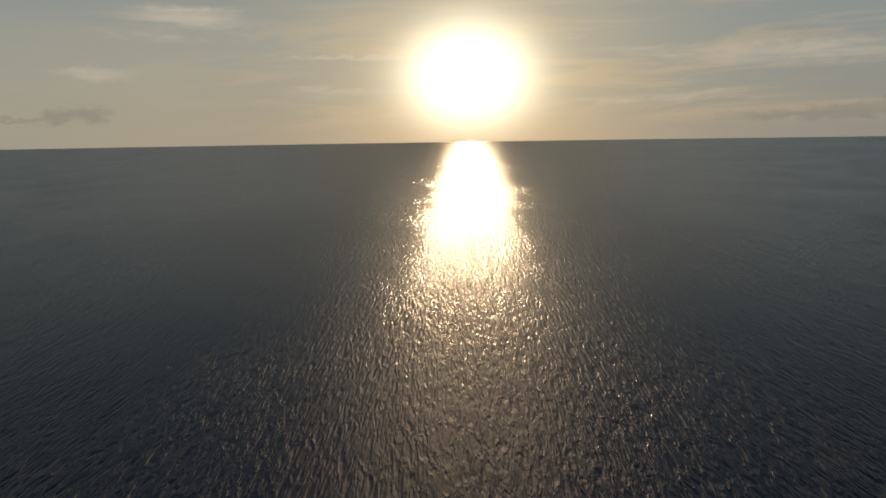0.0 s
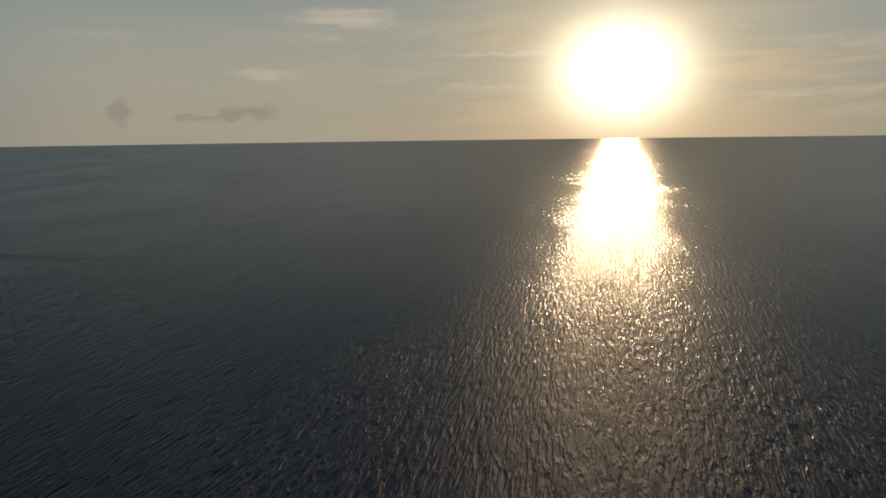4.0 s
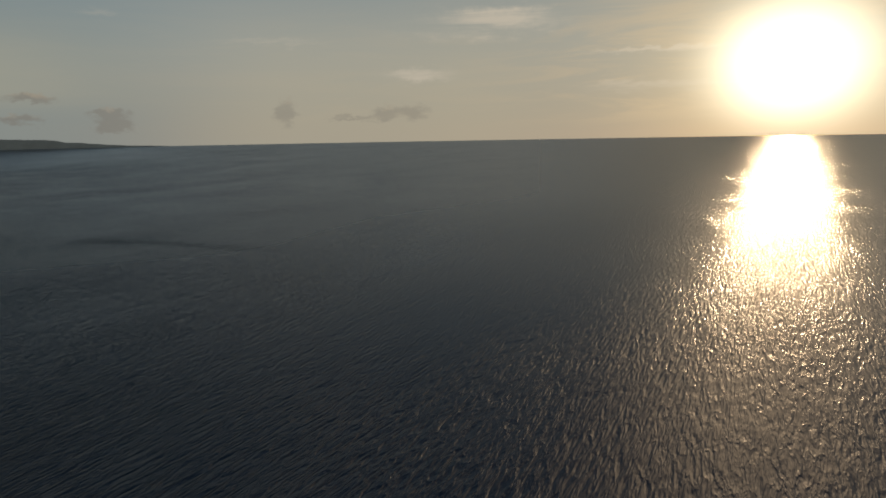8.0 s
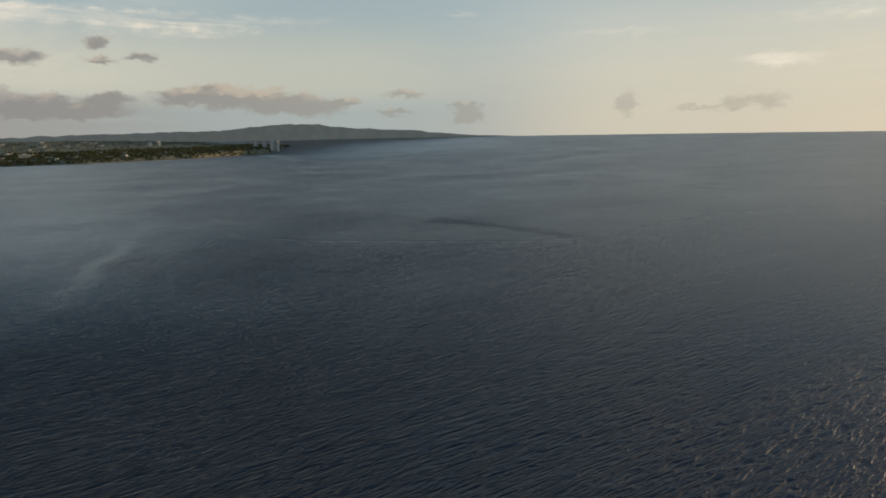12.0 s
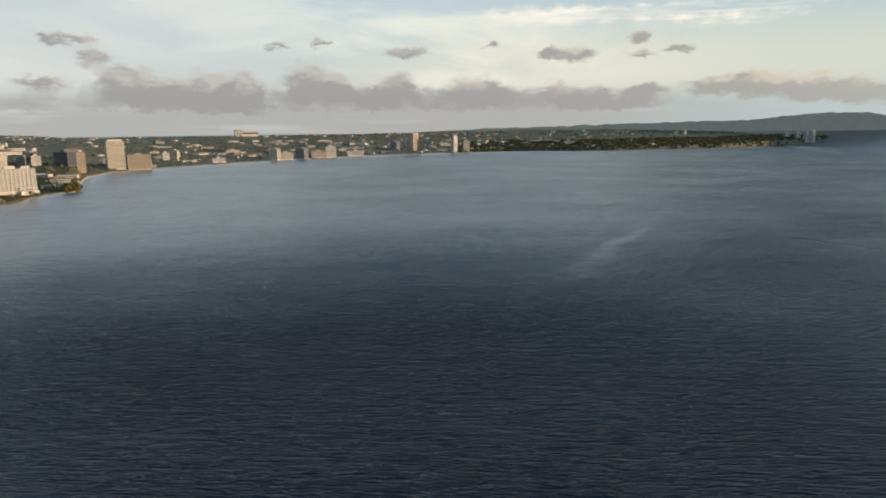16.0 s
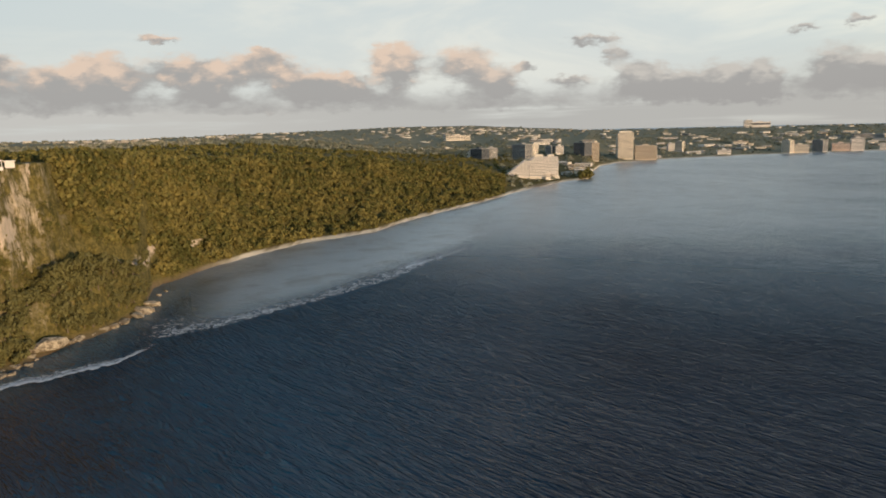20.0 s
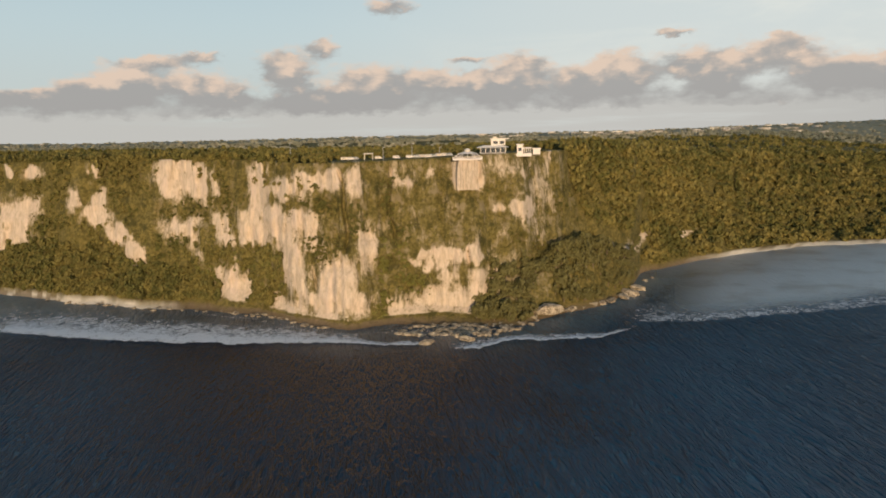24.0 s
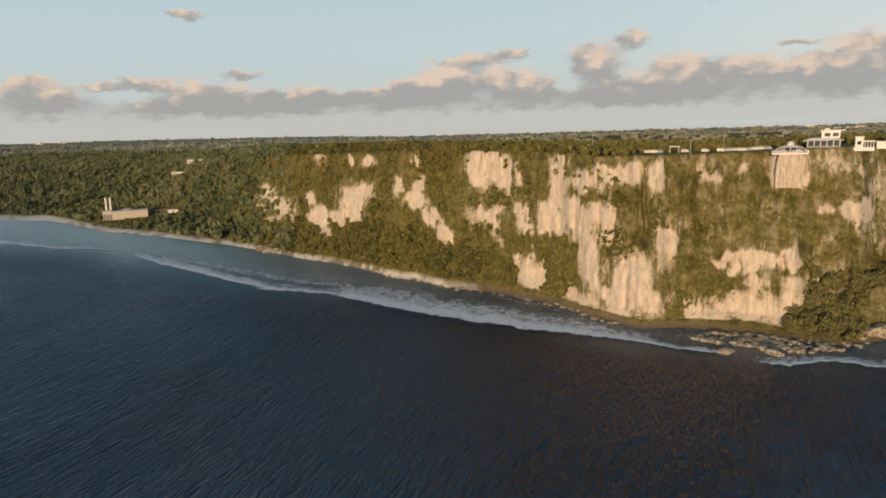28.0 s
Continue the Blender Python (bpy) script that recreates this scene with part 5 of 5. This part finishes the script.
light = g.mix(1.0, tint, (1.28, 1.25, 1.15), "MULTIPLY")
dark = g.mix(1.0, tint, (0.72, 0.75, 0.75), "MULTIPLY")
g.tree.links.new(g.mix(each, dark, light), b.inputs["Base Color"])
b.inputs["Roughness"].default_value = 0.75
b.inputs["Specular IOR Level"].default_value = 0.2


def thin(mat, g, b, share=0.25):
    """Let a share of the light shine through the leaves."""
    glow = g.node("ShaderNodeBsdfTranslucent")
    both = g.node("ShaderNodeMixShader", [share, b.outputs[0], glow.outputs[0]])
    g.tree.links.new(b.inputs["Base Color"].links[0].from_socket, glow.inputs["Color"])
    for n in g.tree.nodes:
        if n.bl_idname == "ShaderNodeOutputMaterial":
            g.tree.links.new(both.outputs[0], n.inputs[0])


thin(LEAF, g, b)
# leaves of the far woods, paled and greyed to carry distance haze
HAZELEAF, g, b = material("hazed_foliage")
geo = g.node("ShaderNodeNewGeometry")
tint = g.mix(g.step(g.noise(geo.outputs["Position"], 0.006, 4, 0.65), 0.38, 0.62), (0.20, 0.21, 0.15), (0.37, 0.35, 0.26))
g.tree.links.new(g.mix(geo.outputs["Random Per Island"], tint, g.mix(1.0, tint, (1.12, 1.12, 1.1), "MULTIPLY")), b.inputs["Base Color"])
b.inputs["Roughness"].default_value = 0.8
thin(HAZELEAF, g, b)
VALLEYLEAF, g, b = material("valley_foliage")
geo = g.node("ShaderNodeNewGeometry")
tint = g.mix(g.step(g.noise(geo.outputs["Position"], 0.012, 4, 0.65), 0.38, 0.62), (0.120, 0.140, 0.065), (0.230, 0.225, 0.105))
g.tree.links.new(g.mix(geo.outputs["Random Per Island"], tint, g.mix(1.0, tint, (1.2, 1.2, 1.15), "MULTIPLY")), b.inputs["Base Color"])
b.inputs["Roughness"].default_value = 0.8
thin(VALLEYLEAF, g, b, 0.35)
GREENLEAF = plain("fresh_leaves", (0.160, 0.152, 0.030), 0.7, 0.35, 0.5)
DARKLEAF = plain("dark_leaves", (0.128, 0.116, 0.034), 0.75, 0.4, 0.25)
BARK = plain("bark", (0.17, 0.13, 0.09), 0.9, 0.3, 2.0)


def crown_points(rng, lumps, leaves, size):
    """Quads for one crown of about one metre radius, resting on z = 0."""
    v = []
    for k in range(lumps):
        a, q = rng.uniform(0, 6.283), rng.uniform(0, 0.62)
        c = np.array([q * math.cos(a), q * math.sin(a), rng.uniform(0.30, 0.95)])
        rr = rng.uniform(0.34, 0.56)
        for i in range(leaves):
            n = np.array([rng.gauss(0, 1), rng.gauss(0, 1), rng.gauss(0.35, 0.9)])
            n /= np.linalg.norm(n)
            p = c + n * rr * rng.uniform(0.75, 1.08) * np.array([1, 1, 0.8])
            n = n + np.array([rng.gauss(0, 0.45), rng.gauss(0, 0.45), rng.gauss(0, 0.45)])
            n /= np.linalg.norm(n)
            t = np.cross(n, [rng.gauss(0, 1), rng.gauss(0, 1), rng.gauss(0, 1)])
            t /= np.linalg.norm(t) + 1e-9
            s = np.cross(n, t)
            w, l = size * rng.uniform(0.6, 1.1), size * rng.uniform(0.8, 1.5)
            v += [p - t * w - s * l * 0.5, p + t * w * 0.7 - s * l, p + t * w + s * l * 0.6, p - t * w * 0.6 + s * l]
    return np.array(v)


RNG = random.Random(11)
RICH = [crown_points(RNG, 9, 15, 0.15) for k in range(6)]
PLAIN = [crown_points(RNG, 7, 11, 0.18) for k in range(6)]
FARS = [crown_points(RNG, 5, 5, 0.34) for k in range(6)]


def scatter(name, label, category, kinds, spots, mat=None):
    """Many crowns in one mesh. spots: x, y, z, radius, height factor."""
    spots = np.array(spots)
    rng = np.random.RandomState(len(spots))
    pick, turn = rng.randint(0, len(kinds), len(spots)), rng.uniform(0, 6.283, len(spots))
    out = []
    for k, shape in enumerate(kinds):
        s = spots[pick == k]
        c, n = np.cos(turn[pick == k])[:, None], np.sin(turn[pick == k])[:, None]
        x = (shape[None, :, 0] * c - shape[None, :, 1] * n) * s[:, 3:4] + s[:, 0:1]
        y = (shape[None, :, 0] * n + shape[None, :, 1] * c) * s[:, 3:4] + s[:, 1:2]
        z = shape[None, :, 2] * s[:, 3:4] * s[:, 4:5] + s[:, 2:3]
        out.append(np.stack([x, y, z], -1).reshape(-1, 3))
    v = np.concatenate(out)
    me = mesh_of(name, v, np.arange(len(v)).reshape(-1, 4), mat or LEAF)
    return tagged(new(name, me), label, category, kind="stuff")


def spots_in(count, az0, az1, span, radius, tall=(0.9, 1.4), lift=0.0, keep=None):
    """Random places between two headings; span(az, profile) gives the nearest and farthest distance."""
    rng, out = random.Random(int(count + az0 * 7)), []
    for k in range(count):
        az = rng.uniform(az0, az1)
        rs, zs = profile(az)
        lo, hi = span(az, rs)
        r = math.sqrt(rng.uniform(lo * lo, hi * hi)) if hi > lo else lo
        z = height(az, r)
        if keep and not keep(az, r, z, rng):
            continue
        x, y = place(az, r)
        q = radius[0] + (radius[1] - radius[0]) * rng.random() ** 1.5
        out.append((x, y, z + lift * q, q, rng.uniform(*tall)))
    return out


def leafy(az, r, z, rng):
    return float(bareness(az, z)) < 0.30 + 0.35 * rng.random()


def wooded(az, r, z, rng):
    """Leaves gaps in the woods, and keeps their low outcrops in view."""
    return wobble(az, r, 26, 7) < 0.72 and max(float(bareness(az, z + k)) for k in (0, 4, 8)) < 0.35 + 0.3 * rng.random()


def off_plant(az, r, z, rng):
    """Keeps the tall trees off the power station's yard and its beach side."""
    return not (219.0 < az < 226.0 and PLANT_R - 95 + 60 * max(0, 221.5 - az) / 2.5 < r < PLANT_R + (40 if az > 221.5 else 10))


# lone trees of the talus and of the wooded mound
def tree_kind(seed, leaf=None):
    rng = random.Random(seed)
    base = new("tree")
    bm = bmesh.new()
    bmesh.ops.create_cone(bm, cap_ends=True, segments=7, radius1=0.085, radius2=0.05, depth=0.7, matrix=Matrix.Translation((0, 0, 0.25)))
    for k in range(4):
        a = k * 1.57 + rng.uniform(-0.5, 0.5)
        m = Matrix.Translation((0, 0, 0.5)) @ Matrix.Rotation(a, 4, "Z") @ Matrix.Rotation(rng.uniform(0.5, 0.95), 4, "X") @ Matrix.Translation((0, 0, 0.3))
        bmesh.ops.create_cone(bm, cap_ends=True, segments=5, radius1=0.045, radius2=0.015, depth=0.6, matrix=m)
    part("trunk", bm, BARK, base)
    v = crown_points(rng, 13, 26, 0.10) + np.array([0, 0, 0.25])
    c = new("crown", mesh_of("crown", v, np.arange(len(v)).reshape(-1, 4), leaf or LEAF))
    c.parent = base
    return tagged(base, "broad-crowned olive green tree on the wooded coast", "tree", "trees of the cliff foot")


TREES = [tree_kind(k) for k in range(6)]
DARKS = [tree_kind(k + 20, DARKLEAF) for k in range(4)]


def plant_tree(spot, rng, kinds, count):
    x, y, z, q, tall = spot
    m = pose(x, y, z - 0.4, 0, 0, rng.uniform(0, 360)) @ Matrix.Diagonal((q, q, q * tall, 1))
    t = kinds[count] if count < len(kinds) else copy_thing(kinds[count % len(kinds)], Matrix.Identity(4))
    t.matrix_basis = m


rng = random.Random(77)
for k, s in enumerate(spots_in(95, 189, 215, lambda a, rs: (rs[3] + 2, rs[4] + 6), (3.6, 6.0), (0.9, 1.3), 0, leafy)):
    plant_tree(s, rng, TREES, k)
for k, s in enumerate(spots_in(205, 157.6, 171.0, lambda a, rs: (rs[2] + 6, rs[2] + 40 - 3.2 * max(0, a - 166)), (2.4, 6.6), (0.9, 1.4), 0, lambda a, r, z, q: not (164.0 < a < 166.0 and r < 441))):
    plant_tree(s, rng, DARKS, k)

scatter("wood", "low trees filling the wooded hump by the shore", "woods", PLAIN,
        spots_in(260, 157.6, 170.6, lambda a, rs: (rs[2] + 5, rs[2] + 40 - 3.2 * max(0, a - 166)), (1.8, 4.0), (0.8, 1.3), -0.1, lambda a, r, z, q: not (164.0 < a < 166.0 and r < 441)), DARKLEAF)
scatter("wood", "dense olive green woods on the coastal slope", "woods", PLAIN,
        spots_in(6600, 128.5, 163.4, lambda a, rs: (rs[3] + 4 + (55 if a > 157.3 else 0), rs[5] + 60), (1.9, 7.6), (0.7, 1.35), -0.2, wooded))
scatter("wood", "dense woods on the talus below the cliff", "woods", PLAIN,
        spots_in(2600, 187, 216, lambda a, rs: (rs[3] + 3, rs[4] + (rs[5] - rs[4]) * 0.35), (2.2, 4.6), (0.9, 1.4), -0.2, leafy))
scatter("wood", "low wind-clipped trees along the cliff top", "woods", PLAIN,
        spots_in(1500, 183, 214, lambda a, rs: (rs[5] - 4, rs[5] + 90), (2.6, 4.6), (0.9, 1.3), -0.1))
scatter("wood", "wooded plateau behind the cliff", "woods", FARS,
        spots_in(2400, 128, 216, lambda a, rs: (rs[5] + (60 if a > 184 or a < 164 else 130), rs[5] + 620), (3.6, 6), (0.8, 1.2), -0.3))
scatter("wood", "open woods farther back on the plateau, haze in their leaf colour", "woods", FARS,
        spots_in(2200, 128, 216, lambda a, rs: (rs[5] + 620, rs[5] + 1600), (5, 8), (0.6, 1.0), -0.3), HAZELEAF)
scatter("wood", "wooded valley behind the power station beach", "woods", FARS,
        spots_in(9500, 211, 238, lambda a, rs: (rs[3] + 5, rs[5] + 420), (2.8, 7.6), (0.8, 1.4), -0.25, off_plant), VALLEYLEAF)
scatter("scrub", "low green thicket before the power station", "scrub", FARS,
        spots_in(420, 215, 227.5, lambda a, rs: (rs[3] + 4, rs[4] - 40), (1.6, 3.0), (0.8, 1.2), -0.3, lambda a, r, z, q: not off_plant(a, r, z, q)), GREENLEAF)
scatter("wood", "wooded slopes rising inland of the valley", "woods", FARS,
        spots_in(2600, 211, 240, lambda a, rs: (rs[5] + 400, rs[5] + 1300), (6.5, 11.0), (0.7, 1.1), -0.3), HAZELEAF)
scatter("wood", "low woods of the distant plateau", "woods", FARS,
        spots_in(3200, 66, 240, lambda a, rs: (max(rs[5] + 700, 1500), 4900), (7, 13), (0.5, 0.8), -0.3), HAZELEAF)
scatter("wood", "trees between the hotels of the bay", "woods", FARS,
        spots_in(3000, 66, 129, lambda a, rs: (rs[3] + 12, rs[5] + 800), (4, 7), (0.8, 1.2), -0.3), HAZELEAF)
scatter("wood", "dark woods on the far headland", "woods", FARS,
        spots_in(3400, 63.7, 92, lambda a, rs: (rs[2] + 3, rs[5] + 240), (6, 12), (0.6, 1.0), -0.3), DARKLEAF)
islet = [(*place(az, r), 1.0, q * 2.0, 1.1) for az, r, q in ((122.0, 1545, 7), (121.75, 1560, 7), (121.6, 1575, 6), (122.25, 1560, 6), (121.9, 1590, 7), (121.55, 1600, 5), (122.1, 1620, 6), (121.7, 1640, 6), (121.45, 1570, 4.5))]
scatter("grove", "dark rounded grove on the low beach point", "trees", RICH, islet)
scatter("wood", "dark trees behind the cliff-top lookout", "trees", PLAIN,
        spots_in(170, 163, 184, lambda a, rs: (rs[5] + 48, rs[5] + 135), (2.6, 4.6), (0.9, 1.3), -0.1))
# scrub that clings to the rock
scatter("scrub", "dry green scrub clinging to the limestone face", "scrub", FARS,
        spots_in(4600, 191, 214, lambda a, rs: (rs[4] - 3, rs[5] + 3), (0.8, 2.2), (0.7, 1.2), -0.6, leafy))
scatter("scrub", "sparse dry tufts on the weathered limestone wall", "scrub", PLAIN,
        spots_in(1700, 160, 192.5, lambda a, rs: (rs[4] - 2, rs[5] + 2), (0.5, 1.3), (0.6, 1.0), -0.6, leafy))
# bushes hanging down the wall: heading, height, spread in degrees and metres, count
def hanging(label, leaf, seed, *clumps):
    rng, out = random.Random(seed), []
    for az, z, w, tall, count in clumps:
        for k in range(count):
            a, zz = rng.gauss(az, w * 0.5), z + rng.gauss(0, tall * 0.5)
            rs, zs = profile(a)
            f = min(1, max(0, (zz - zs[4]) / (zs[5] - zs[4])))
            x, y = place(a, rs[4] + (rs[5] - rs[4]) * f - rng.uniform(0.0, 2.2))
            out.append((x, y, zz - 1.2, 0.8 + 1.5 * rng.random() ** 2, rng.uniform(0.7, 1.2)))
    return scatter("scrub", label, "scrub", PLAIN, out, leaf)


hanging("fresh green bushes hanging down the limestone wall", GREENLEAF, 31, (188.6, 30, 1.5, 9, 120), (189.0, 9, 0.4, 9, 35), (193.4, 20, 1.5, 9, 80), (190.6, 35, 0.8, 6, 35),
        (179.0, 13, 0.7, 8, 60), (176.3, 26, 1.4, 7, 80), (178.8, 40, 0.5, 18, 60), (177.4, 44, 0.8, 8, 30))
hanging("dark olive bushes on the ledges of the limestone wall", LEAF, 32, (175.7, 58, 1.5, 8, 110), (172.0, 52, 1.8, 8, 120), (173.6, 66, 1.2, 6, 50), (184.2, 47, 1.5, 9, 100),
        (184.0, 73, 1.3, 6, 70), (186.4, 72, 0.9, 5, 40), (169.0, 80, 1.3, 6, 70), (167.0, 53, 1.2, 9, 90), (165.4, 38, 1.2, 8, 60), (180.9, 66, 0.9, 10, 60),
        (178.2, 78, 0.5, 18, 50), (163.8, 70, 0.8, 12, 60), (190.4, 68, 1.0, 14, 80))
